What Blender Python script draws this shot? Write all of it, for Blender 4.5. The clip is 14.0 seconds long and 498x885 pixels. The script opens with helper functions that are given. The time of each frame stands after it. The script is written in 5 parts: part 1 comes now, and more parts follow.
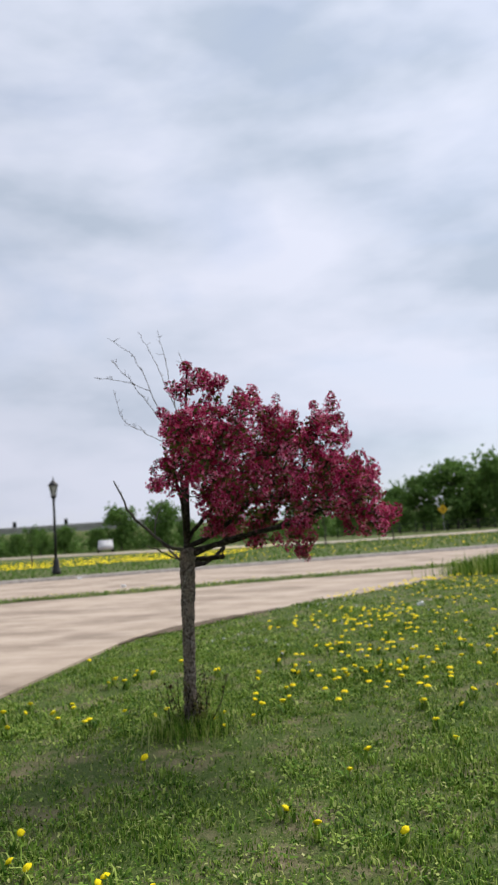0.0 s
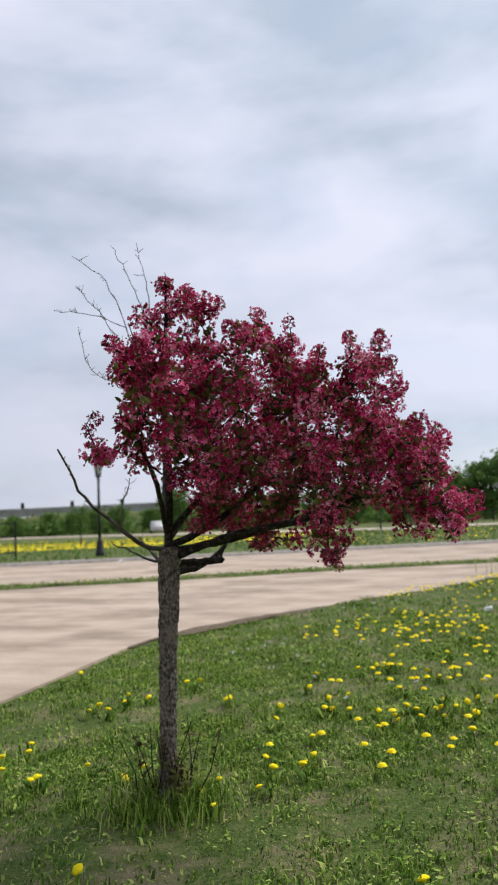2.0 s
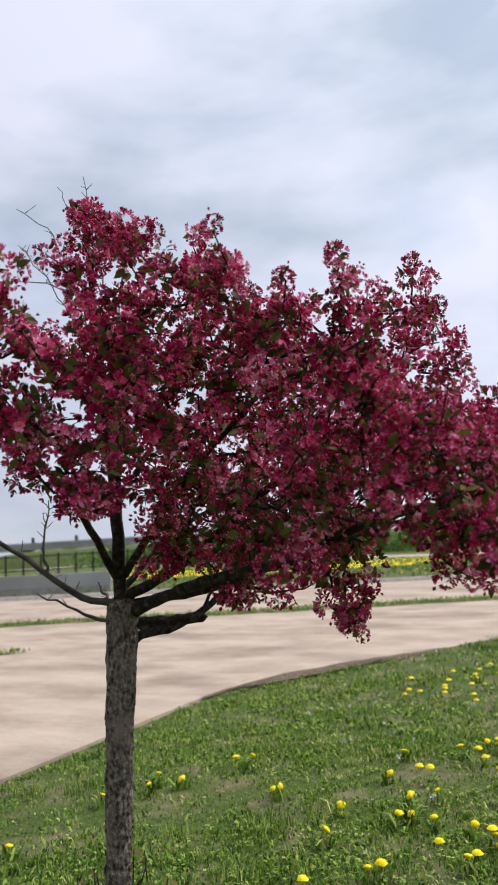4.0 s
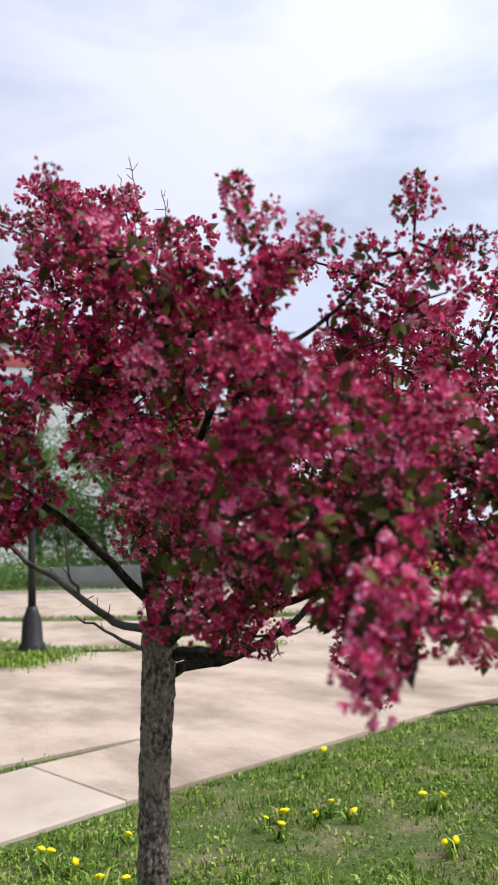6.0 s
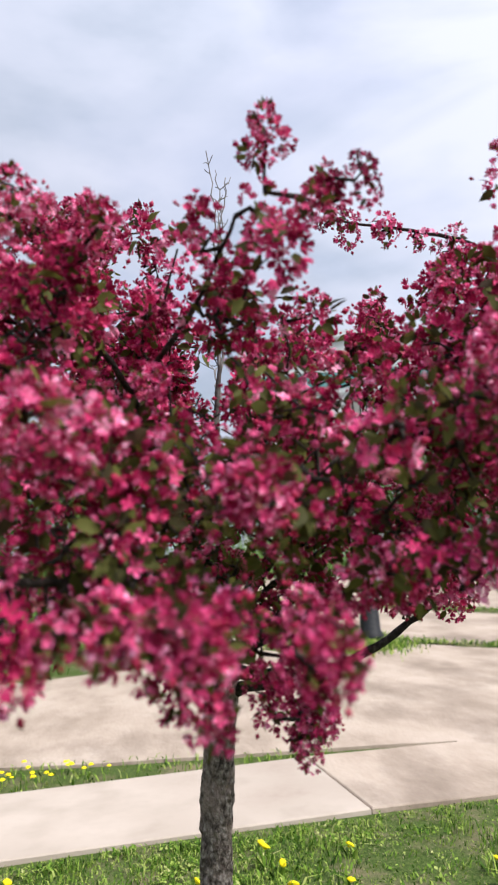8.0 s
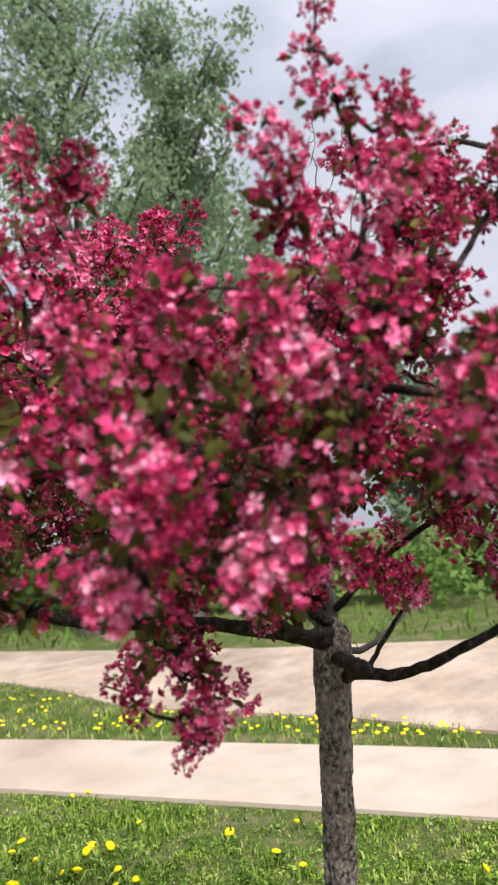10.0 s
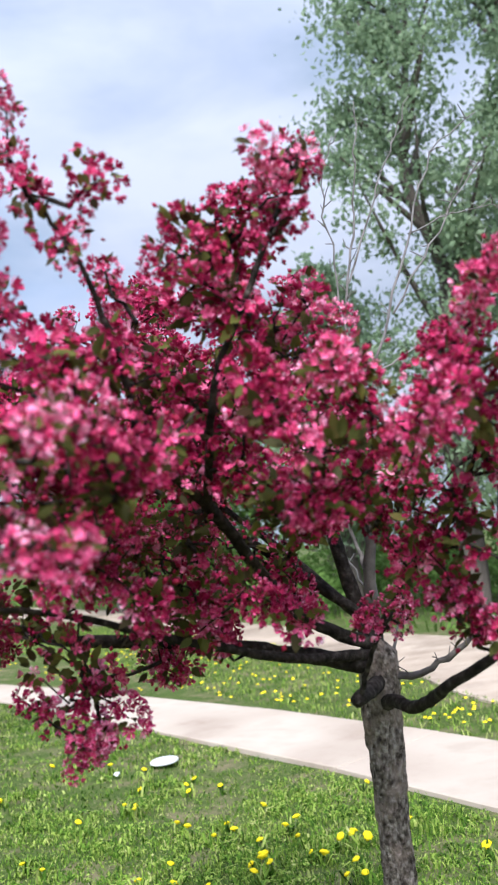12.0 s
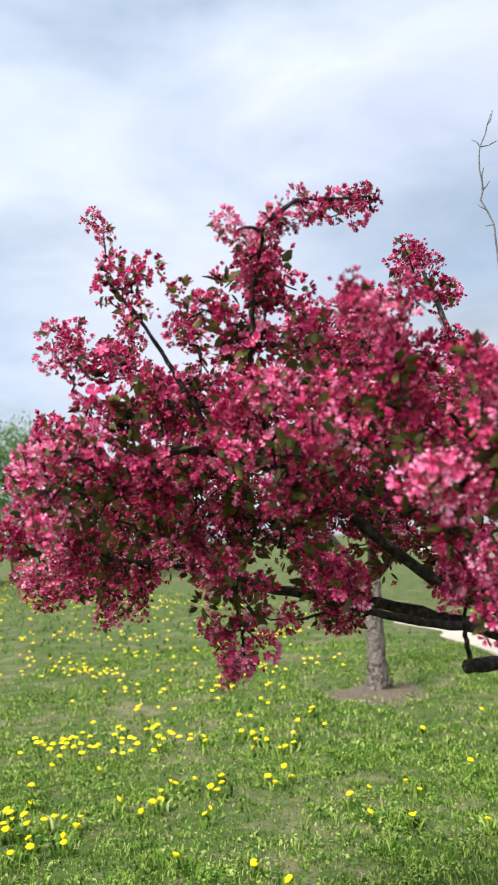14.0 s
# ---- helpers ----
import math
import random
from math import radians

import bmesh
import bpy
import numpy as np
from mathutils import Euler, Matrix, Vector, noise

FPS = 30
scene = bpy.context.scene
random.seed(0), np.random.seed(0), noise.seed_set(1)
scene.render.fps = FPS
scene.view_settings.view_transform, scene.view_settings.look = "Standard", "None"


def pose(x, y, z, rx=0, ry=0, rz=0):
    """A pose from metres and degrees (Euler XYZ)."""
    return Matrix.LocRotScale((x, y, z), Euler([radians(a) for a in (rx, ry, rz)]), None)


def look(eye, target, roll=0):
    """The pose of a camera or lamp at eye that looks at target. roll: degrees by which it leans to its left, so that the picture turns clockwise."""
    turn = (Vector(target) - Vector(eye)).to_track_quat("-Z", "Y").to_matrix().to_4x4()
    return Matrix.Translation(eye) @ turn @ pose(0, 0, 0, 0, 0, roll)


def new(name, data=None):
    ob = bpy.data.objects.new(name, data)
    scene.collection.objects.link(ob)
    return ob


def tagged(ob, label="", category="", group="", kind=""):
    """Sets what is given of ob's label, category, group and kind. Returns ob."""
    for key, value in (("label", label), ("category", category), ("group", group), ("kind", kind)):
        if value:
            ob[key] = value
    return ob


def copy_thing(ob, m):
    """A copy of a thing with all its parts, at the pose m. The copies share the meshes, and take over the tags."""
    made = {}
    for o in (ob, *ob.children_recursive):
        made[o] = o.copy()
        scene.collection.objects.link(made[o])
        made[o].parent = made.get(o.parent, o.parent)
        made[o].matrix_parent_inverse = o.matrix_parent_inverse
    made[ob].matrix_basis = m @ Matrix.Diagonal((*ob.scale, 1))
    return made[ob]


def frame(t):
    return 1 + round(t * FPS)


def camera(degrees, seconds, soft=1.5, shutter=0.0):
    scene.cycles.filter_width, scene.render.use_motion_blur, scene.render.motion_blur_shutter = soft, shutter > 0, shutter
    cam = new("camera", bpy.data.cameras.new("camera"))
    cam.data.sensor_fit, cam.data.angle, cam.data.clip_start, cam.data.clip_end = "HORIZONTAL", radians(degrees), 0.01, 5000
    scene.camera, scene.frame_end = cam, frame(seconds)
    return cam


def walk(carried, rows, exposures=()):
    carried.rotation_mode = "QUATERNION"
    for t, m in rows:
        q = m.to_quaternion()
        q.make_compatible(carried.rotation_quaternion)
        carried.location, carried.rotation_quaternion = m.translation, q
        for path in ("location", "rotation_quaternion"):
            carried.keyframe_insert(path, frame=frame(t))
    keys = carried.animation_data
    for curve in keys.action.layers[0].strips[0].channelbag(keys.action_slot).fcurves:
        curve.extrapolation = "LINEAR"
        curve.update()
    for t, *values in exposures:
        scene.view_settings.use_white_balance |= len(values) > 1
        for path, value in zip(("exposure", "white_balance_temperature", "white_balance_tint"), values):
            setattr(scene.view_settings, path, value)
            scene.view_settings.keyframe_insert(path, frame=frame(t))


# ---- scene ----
cam = camera(36.6, 14.0, soft=2.0)
PATH = [
    (0, (1.059, 0.534, 1.307), (0.667, 2.481, 1.54), -3.9),
    (0.5, (1.038, 0.931, 1.312), (0.62, 2.875, 1.526), -3.8),
    (1, (0.998, 1.364, 1.32), (0.547, 3.303, 1.516), -3.4),
    (1.5, (0.954, 1.786, 1.339), (0.464, 3.716, 1.532), -3.0),
    (2, (0.96, 2.189, 1.349), (0.418, 4.104, 1.546), -2.6),
    (2.5, (0.956, 2.579, 1.36), (0.347, 4.474, 1.56), -2.3),
    (3, (0.993, 2.972, 1.375), (0.307, 4.838, 1.59), -2.1),
    (3.2, (1.012, 3.114, 1.366), (0.303, 4.971, 1.59), -2.4),
    (5.3, (1.349, 4.175, 1.397), (0.056, 5.669, 1.706), -2.8),
    (5.5, (1.389, 4.261, 1.411), (0.034, 5.702, 1.707), -2.7),
    (6, (1.514, 4.465, 1.427), (0.007, 5.748, 1.716), -2.7),
    (6.5, (1.685, 4.679, 1.447), (0.055, 5.802, 1.728), -3.1),
    (7, (1.732, 4.896, 1.431), (-0.004, 5.85, 1.712), -3.1),
    (7.2, (1.736, 4.986, 1.446), (-0.045, 5.85, 1.729), -2.7),
    (9.3, (1.748, 6.19, 1.478), (-0.181, 5.735, 1.745), -2.7),
    (9.5, (1.728, 6.277, 1.487), (-0.177, 5.72, 1.737), -2.8),
    (10, (1.556, 6.531, 1.481), (-0.24, 5.688, 1.726), -3.9),
    (10.5, (1.423, 6.812, 1.497), (-0.226, 5.709, 1.747), -4.4),
    (11, (1.257, 6.99, 1.483), (-0.229, 5.676, 1.741), -5.2),
    (11.5, (1.061, 7.152, 1.51), (-0.221, 5.641, 1.782), -5.2),
    (12, (0.89, 7.378, 1.506), (-0.193, 5.72, 1.787), -5.3),
    (12.5, (0.65, 7.566, 1.488), (-0.18, 5.767, 1.759), -4.9),
    (13, (0.398, 7.757, 1.503), (-0.149, 5.852, 1.767), -4.5),
    (13.5, (0.193, 7.909, 1.489), (-0.007, 5.935, 1.746), -4.0),
    (14, (0.02, 7.966, 1.487), (0.24, 5.994, 1.74), -3.1),
]
walk(cam, [(t, look(eye, target, roll)) for t, eye, target, roll in PATH],
     [(0, 0.08, 6500, 10), (3, 0.10, 6500, 10), (5.5, 0.40, 6400, 12), (7, 0.50, 6400, 13), (9.5, 0.60, 6450, 10), (10.1, 0.66, 6750, 13), (10.5, 0.72, 6050, 12), (11, 0.78, 5850, 11), (11.7, 0.80, 5900, 11),
      (12.5, 0.78, 6050, 9), (13.2, 0.78, 6200, 8), (14, 0.76, 6400, 6)])
cam.data.dof.use_dof, cam.data.dof.focus_distance, cam.data.dof.aperture_fstop = True, 2.6, 5.2

# ---- sky and sun: a bright, broken overcast ----
world = bpy.data.worlds.new("overcast_sky")
scene.world = world
world.use_nodes = True


def node(tree, kind):
    return tree.nodes.new(kind)


def link(tree, a, b):
    tree.links.new(a, b)


def ramp_of(tree, stops, interpolation="LINEAR"):
    r = node(tree, "ShaderNodeValToRGB")
    r.color_ramp.interpolation = interpolation
    els = r.color_ramp.elements
    while len(els) < len(stops):
        els.new(0.5)
    for e, (pos, col) in zip(els, stops):
        e.position, e.color = pos, (*col, 1)
    return r


wt = world.node_tree
wt.nodes.clear()
SUN_HEIGHT, SUN_TURN = radians(50), radians(42)
w_sky = node(wt, "ShaderNodeTexSky")
w_sky.sky_type, w_sky.sun_disc, w_sky.sun_elevation, w_sky.sun_rotation = "NISHITA", False, SUN_HEIGHT, SUN_TURN
w_out = node(wt, "ShaderNodeOutputWorld")
w_bg_sky, w_bg_cloud, w_mix = node(wt, "ShaderNodeBackground"), node(wt, "ShaderNodeBackground"), node(wt, "ShaderNodeMixShader")
w_co, w_map = node(wt, "ShaderNodeTexCoord"), node(wt, "ShaderNodeMapping")
w_map.inputs["Scale"].default_value = (1.0, 1.0, 2.6)
w_n1, w_n2 = node(wt, "ShaderNodeTexNoise"), node(wt, "ShaderNodeTexNoise")
w_n1.inputs["Scale"].default_value, w_n1.inputs["Detail"].default_value, w_n1.inputs["Roughness"].default_value = 2.3, 6, 0.5
w_n1.inputs["Distortion"].default_value = 0.6
w_n2.inputs["Scale"].default_value, w_n2.inputs["Detail"].default_value = 3.1, 5
w_cover = ramp_of(wt, [(0.30, (0.66, 0.66, 0.66)), (0.52, (1, 1, 1))])
w_shade = ramp_of(wt, [(0.32, (0.50, 0.575, 0.70)), (0.46, (0.665, 0.72, 0.855)), (0.60, (0.775, 0.81, 0.95))])
link(wt, w_co.outputs["Generated"], w_map.inputs["Vector"])
for n in (w_n1, w_n2):
    link(wt, w_map.outputs["Vector"], n.inputs["Vector"])
link(wt, w_n1.outputs["Fac"], w_cover.inputs["Fac"])
link(wt, w_n2.outputs["Fac"], w_shade.inputs["Fac"])
link(wt, w_sky.outputs["Color"], w_bg_sky.inputs["Color"])
link(wt, w_shade.outputs["Color"], w_bg_cloud.inputs["Color"])
# the cloud is brighter towards the hidden sun
w_dot, w_range = node(wt, "ShaderNodeVectorMath"), node(wt, "ShaderNodeMapRange")
w_dot.operation = "DOT_PRODUCT"
w_dot.inputs[1].default_value = (math.sin(SUN_TURN) * math.cos(SUN_HEIGHT), math.cos(SUN_TURN) * math.cos(SUN_HEIGHT), math.sin(SUN_HEIGHT))
w_range.inputs["From Min"].default_value, w_range.inputs["From Max"].default_value = -0.6, 0.9
w_range.inputs["To Min"].default_value, w_range.inputs["To Max"].default_value = 0.47, 1.06
link(wt, w_co.outputs["Generated"], w_dot.inputs[0])
link(wt, w_dot.outputs["Value"], w_range.inputs["Value"])
w_bg_sky.inputs["Strength"].default_value = 0.13
link(wt, w_range.outputs["Result"], w_bg_cloud.inputs["Strength"])
link(wt, w_cover.outputs["Color"], w_mix.inputs["Fac"])
link(wt, w_bg_sky.outputs["Background"], w_mix.inputs[1])
link(wt, w_bg_cloud.outputs["Background"], w_mix.inputs[2])
link(wt, w_mix.outputs["Shader"], w_out.inputs["Surface"])

sun = new("sun", bpy.data.lights.new("sun", "SUN"))
sun.data.energy, sun.data.angle, sun.data.color = 3.3, radians(18), (1.0, 0.95, 0.88)
sun.matrix_world = look((24 * math.sin(SUN_TURN), 24 * math.cos(SUN_TURN), 24 * math.tan(SUN_HEIGHT)), (0, 0, 0))


# ---- materials ----
def material(name, stops, scale=8.0, detail=6.0, rough=0.8, bump=0.0, bump_scale=None, stretch=(1, 1, 1), island=0.0, random_object=0.0,
             stain=None, stain_scale=1.5, translucent=0.0, metal=0.0, spec=0.3, bump_distance=0.01, grit=0.5):
    """A procedural surface: a noise through a colour ramp, a second and larger noise of stains, relief, and a lot drawn for each island or object."""
    m = bpy.data.materials.new(name)
    m.use_nodes = True
    t = m.node_tree
    b = t.nodes["Principled BSDF"]
    co, mp, nz = node(t, "ShaderNodeTexCoord"), node(t, "ShaderNodeMapping"), node(t, "ShaderNodeTexNoise")
    mp.inputs["Scale"].default_value = stretch
    nz.inputs["Scale"].default_value, nz.inputs["Detail"].default_value = scale, detail
    nz.inputs["Roughness"].default_value = grit
    link(t, co.outputs["Object"], mp.inputs["Vector"])
    link(t, mp.outputs["Vector"], nz.inputs["Vector"])
    ramp = ramp_of(t, stops)
    fac = nz.outputs["Fac"]
    if island or random_object:
        src = node(t, "ShaderNodeNewGeometry").outputs["Random Per Island"] if island else node(t, "ShaderNodeObjectInfo").outputs["Random"]
        mix = node(t, "ShaderNodeMix")
        mix.inputs["Factor"].default_value = island or random_object
        link(t, fac, mix.inputs["A"])
        link(t, src, mix.inputs["B"])
        fac = mix.outputs["Result"]
    link(t, fac, ramp.inputs["Fac"])
    colour = ramp.outputs["Color"]
    if stain:
        n2 = node(t, "ShaderNodeTexNoise")
        n2.inputs["Scale"].default_value, n2.inputs["Detail"].default_value, n2.inputs["Roughness"].default_value = stain_scale, 9, 0.6 + 0.4 * max(0.0, grit - 0.5)
        link(t, mp.outputs["Vector"], n2.inputs["Vector"])
        r2 = ramp_of(t, [(0.48, (0, 0, 0)), (0.66, (1, 1, 1))])
        link(t, n2.outputs["Fac"], r2.inputs["Fac"])
        mx = node(t, "ShaderNodeMixRGB")
        mx.inputs["Color2"].default_value = (*stain, 1)
        link(t, r2.outputs["Color"], mx.inputs["Fac"])
        link(t, colour, mx.inputs["Color1"])
        colour = mx.outputs["Color"]
    link(t, colour, b.inputs["Base Color"])
    b.inputs["Roughness"].default_value, b.inputs["Metallic"].default_value = rough, metal
    b.inputs["Specular IOR Level"].default_value = spec
    if bump:
        bp, nb = node(t, "ShaderNodeBump"), node(t, "ShaderNodeTexNoise")
        nb.inputs["Scale"].default_value, nb.inputs["Detail"].default_value = bump_scale or scale * 3, 8
        bp.inputs["Strength"].default_value, bp.inputs["Distance"].default_value = bump, bump_distance
        link(t, mp.outputs["Vector"], nb.inputs["Vector"])
        link(t, nb.outputs["Fac"], bp.inputs["Height"])
        link(t, bp.outputs["Normal"], b.inputs["Normal"])
    if translucent:
        tr, ms = node(t, "ShaderNodeBsdfTranslucent"), node(t, "ShaderNodeMixShader")
        ms.inputs["Fac"].default_value = translucent
        link(t, colour, tr.inputs["Color"])
        link(t, b.outputs["BSDF"], ms.inputs[1])
        link(t, tr.outputs["BSDF"], ms.inputs[2])
        link(t, ms.outputs["Shader"], t.nodes["Material Output"].inputs["Surface"])
    return m


M_SOIL = material("turf_soil", [(0.30, (0.016, 0.034, 0.008)), (0.44, (0.050, 0.085, 0.018)), (0.56, (0.095, 0.135, 0.035)), (0.66, (0.20, 0.195, 0.085)), (0.76, (0.36, 0.32, 0.20))], 60, 14, 0.95, 1.0, 110,
                  stain=(0.21, 0.175, 0.105), stain_scale=2.6, spec=0.1, grit=0.78)
M_STRAW = material("dry_thatch", [(0.0, (0.13, 0.105, 0.055)), (0.5, (0.25, 0.21, 0.125)), (1.0, (0.42, 0.37, 0.25))], 6, 4, 0.9, island=0.8, spec=0.1)
M_BLADE = material("grass_blade", [(0.12, (0.014, 0.045, 0.005)), (0.36, (0.080, 0.175, 0.018)), (0.56, (0.205, 0.33, 0.045)), (0.74, (0.36, 0.45, 0.10)), (0.90, (0.54, 0.50, 0.26))], 2.2, 8, 0.7,
                   island=0.62, translucent=0.2, spec=0.12)
M_FAR_BLADE = material("meadow_blade", [(0.0, (0.07, 0.14, 0.025)), (0.5, (0.12, 0.22, 0.04)), (1.0, (0.19, 0.29, 0.06))], 0.2, 4, 0.7, island=0.5, translucent=0.2, spec=0.12)
M_WALK = material("pale_concrete", [(0.3, (0.42, 0.352, 0.288)), (0.7, (0.54, 0.462, 0.388))], 3.2, 10, 0.9, 0.25, 120, stain=(0.34, 0.27, 0.215), stain_scale=0.8,
                  random_object=0.06, bump_distance=0.004)
M_ROAD = material("dusty_road", [(0.28, (0.30, 0.235, 0.178)), (0.5, (0.43, 0.345, 0.272)), (0.72, (0.52, 0.43, 0.35))], 1.6, 15, 0.95, 0.6, 30, stretch=(0.55, 1.0, 1), grit=0.66,
                  stain=(0.25, 0.195, 0.15), stain_scale=0.75, bump_distance=0.012)
M_KERB = material("kerb_concrete", [(0.3, (0.27, 0.24, 0.21)), (0.7, (0.42, 0.38, 0.34))], 5, 8, 0.9, 0.3, 60)
M_BARK = material("grey_brown_bark", [(0.34, (0.035, 0.027, 0.022)), (0.46, (0.13, 0.107, 0.09)), (0.56, (0.23, 0.196, 0.168)), (0.68, (0.38, 0.34, 0.30))], 75, 12, 0.92, 1.0, 90,
                  stretch=(1, 1, 0.75), stain=(0.30, 0.235, 0.195), stain_scale=14, bump_distance=0.02, spec=0.12)
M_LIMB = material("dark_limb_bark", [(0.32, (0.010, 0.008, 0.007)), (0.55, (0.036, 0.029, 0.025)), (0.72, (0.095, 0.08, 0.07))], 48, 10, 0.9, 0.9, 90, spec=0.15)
M_DEAD = material("dead_twig_bark", [(0.3, (0.10, 0.09, 0.085)), (0.7, (0.25, 0.235, 0.23))], 25, 8, 0.9, 0.4, 60)
M_GREYLIMB = material("grey_limb_bark", [(0.3, (0.035, 0.03, 0.028)), (0.7, (0.13, 0.115, 0.105))], 25, 8, 0.9, 0.5, 60)


def petal_material(name, stops):
    """Flowers that differ one by one and from bunch to bunch, with fine veins."""
    m = material(name, stops, 30, 4, 0.6, island=0.72, translucent=0.10, spec=0.08)
    t = m.node_tree
    geo = node(t, "ShaderNodeNewGeometry")
    bunch, vein = node(t, "ShaderNodeTexNoise"), node(t, "ShaderNodeTexNoise")
    for n, scale, detail in ((bunch, 7.5, 2), (vein, 230, 2)):
        n.inputs["Scale"].default_value, n.inputs["Detail"].default_value = scale, detail
        link(t, geo.outputs["Position"], n.inputs["Vector"])
    spread_b, spread_v = ramp_of(t, [(0.34, (0, 0, 0)), (0.61, (1, 1, 1))]), ramp_of(t, [(0.35, (0, 0, 0)), (0.65, (1, 1, 1))])
    link(t, bunch.outputs["Fac"], spread_b.inputs["Fac"])
    link(t, vein.outputs["Fac"], spread_v.inputs["Fac"])
    one, two = node(t, "ShaderNodeMix"), node(t, "ShaderNodeMix")
    one.inputs["Factor"].default_value, two.inputs["Factor"].default_value = 0.52, 0.16
    link(t, spread_b.outputs["Color"], one.inputs["A"])
    link(t, geo.outputs["Random Per Island"], one.inputs["B"])
    link(t, one.outputs["Result"], two.inputs["A"])
    link(t, spread_v.outputs["Color"], two.inputs["B"])
    ramp = [n for n in t.nodes if n.bl_idname == "ShaderNodeValToRGB" and len(n.color_ramp.elements) == len(stops)][0]
    link(t, two.outputs["Result"], ramp.inputs["Fac"])
    return m


M_PETAL = petal_material("crimson_petal", [(0.06, (0.075, 0.002, 0.015)), (0.32, (0.25, 0.007, 0.046)), (0.58, (0.58, 0.034, 0.140)), (0.75, (0.88, 0.16, 0.36)), (0.91, (0.97, 0.48, 0.65))])
M_RIM = petal_material("pale_petal_rim", [(0.06, (0.12, 0.005, 0.026)), (0.32, (0.35, 0.020, 0.086)), (0.58, (0.70, 0.095, 0.25)), (0.75, (0.91, 0.31, 0.52)), (0.91, (0.97, 0.64, 0.78))])
M_BUD = material("red_bud", [(0.0, (0.26, 0.006, 0.035)), (1.0, (0.52, 0.018, 0.09))], 30, 3, 0.45, island=0.7, translucent=0.1)
M_STAMEN = material("pale_stamen", [(0.0, (0.55, 0.38, 0.22)), (1.0, (0.75, 0.62, 0.4))], 40, 2, 0.7, island=0.6)
M_LEAF = material("bronze_green_leaf", [(0.0, (0.055, 0.022, 0.016)), (0.3, (0.055, 0.055, 0.018)), (0.6, (0.105, 0.110, 0.026)), (0.85, (0.155, 0.16, 0.036)), (1.0, (0.20, 0.085, 0.045))], 25, 4, 0.62,
                  island=0.78, translucent=0.3, spec=0.14)
M_YELLOW = material("dandelion_yellow", [(0.2, (0.90, 0.66, 0.008)), (0.8, (0.97, 0.82, 0.02))], 200, 3, 0.8, 0.4, 400, island=0.4, spec=0.1)
M_STEM = material("dandelion_stem", [(0.0, (0.10, 0.16, 0.05)), (1.0, (0.18, 0.2, 0.08))], 40, 3, 0.6)
M_FLUFF = material("seed_fluff", [(0.0, (0.55, 0.55, 0.52)), (1.0, (0.75, 0.75, 0.72))], 200, 3, 0.95)
M_CANOPY = material("spring_canopy", [(0.0, (0.07, 0.135, 0.03)), (0.5, (0.12, 0.22, 0.05)), (1.0, (0.21, 0.33, 0.09))], 0.4, 5, 0.75, island=0.6, translucent=0.3, spec=0.15)
M_POPLAR = material("poplar_leaf", [(0.0, (0.14, 0.215, 0.12)), (0.5, (0.24, 0.335, 0.20)), (1.0, (0.38, 0.47, 0.32))], 0.4, 5, 0.75, island=0.6, translucent=0.45, spec=0.1)
M_TRUNK_FAR = material("far_bark", [(0.3, (0.05, 0.042, 0.036)), (0.7, (0.13, 0.11, 0.095))], 6, 6, 0.9, 0.4, stretch=(1, 1, 0.2))
M_IRON = material("black_iron", [(0.3, (0.012, 0.013, 0.014)), (0.7, (0.03, 0.03, 0.032))], 20, 4, 0.5, 0.1, metal=0.4, spec=0.5)
M_GLASS = material("frosted_lamp_glass", [(0.3, (0.45, 0.46, 0.45)), (0.7, (0.6, 0.6, 0.58))], 6, 3, 0.3, spec=0.6)
M_WHITE = material("white_plastic", [(0.3, (0.66, 0.68, 0.68)), (0.7, (0.8, 0.8, 0.8))], 20, 4, 0.5, 0.05)
M_CAR = material("pale_car_paint", [(0.3, (0.44, 0.44, 0.43)), (0.7, (0.54, 0.54, 0.54))], 3, 3, 0.25, spec=0.6)
M_DARKGLASS = material("dark_car_glass", [(0.3, (0.02, 0.022, 0.025)), (0.7, (0.035, 0.04, 0.045))], 3, 2, 0.08, spec=0.8)
M_RUBBER = material("black_rubber", [(0.3, (0.015, 0.015, 0.015)), (0.7, (0.03, 0.03, 0.03))], 20, 4, 0.85)
M_SIGN = material("yellow_sign", [(0.3, (0.62, 0.36, 0.01)), (0.7, (0.72, 0.44, 0.02))], 6, 3, 0.5)
M_STEEL = material("galvanised_steel", [(0.3, (0.3, 0.3, 0.3)), (0.7, (0.45, 0.45, 0.46))], 12, 5, 0.5, metal=0.7)
M_BRIDGE = material("bridge_concrete", [(0.3, (0.30, 0.29, 0.28)), (0.7, (0.44, 0.43, 0.42))], 0.4, 8, 0.9)
M_CLAD = material("pale_cladding", [(0.3, (0.58, 0.59, 0.60)), (0.7, (0.72, 0.73, 0.73))], 0.5, 7, 0.6, 0.1, 3, spec=0.3)
M_REDBAND = material("dull_red_cladding", [(0.3, (0.36, 0.075, 0.07)), (0.7, (0.48, 0.12, 0.105))], 0.6, 6, 0.6)
M_TEAL = material("teal_glazing", [(0.3, (0.06, 0.26, 0.25)), (0.7, (0.12, 0.36, 0.34))], 0.3, 4, 0.15, spec=0.6)
M_MULCH = material("brown_mulch", [(0.3, (0.07, 0.05, 0.035)), (0.7, (0.20, 0.155, 0.11))], 40, 8, 0.95, 0.8, 90)


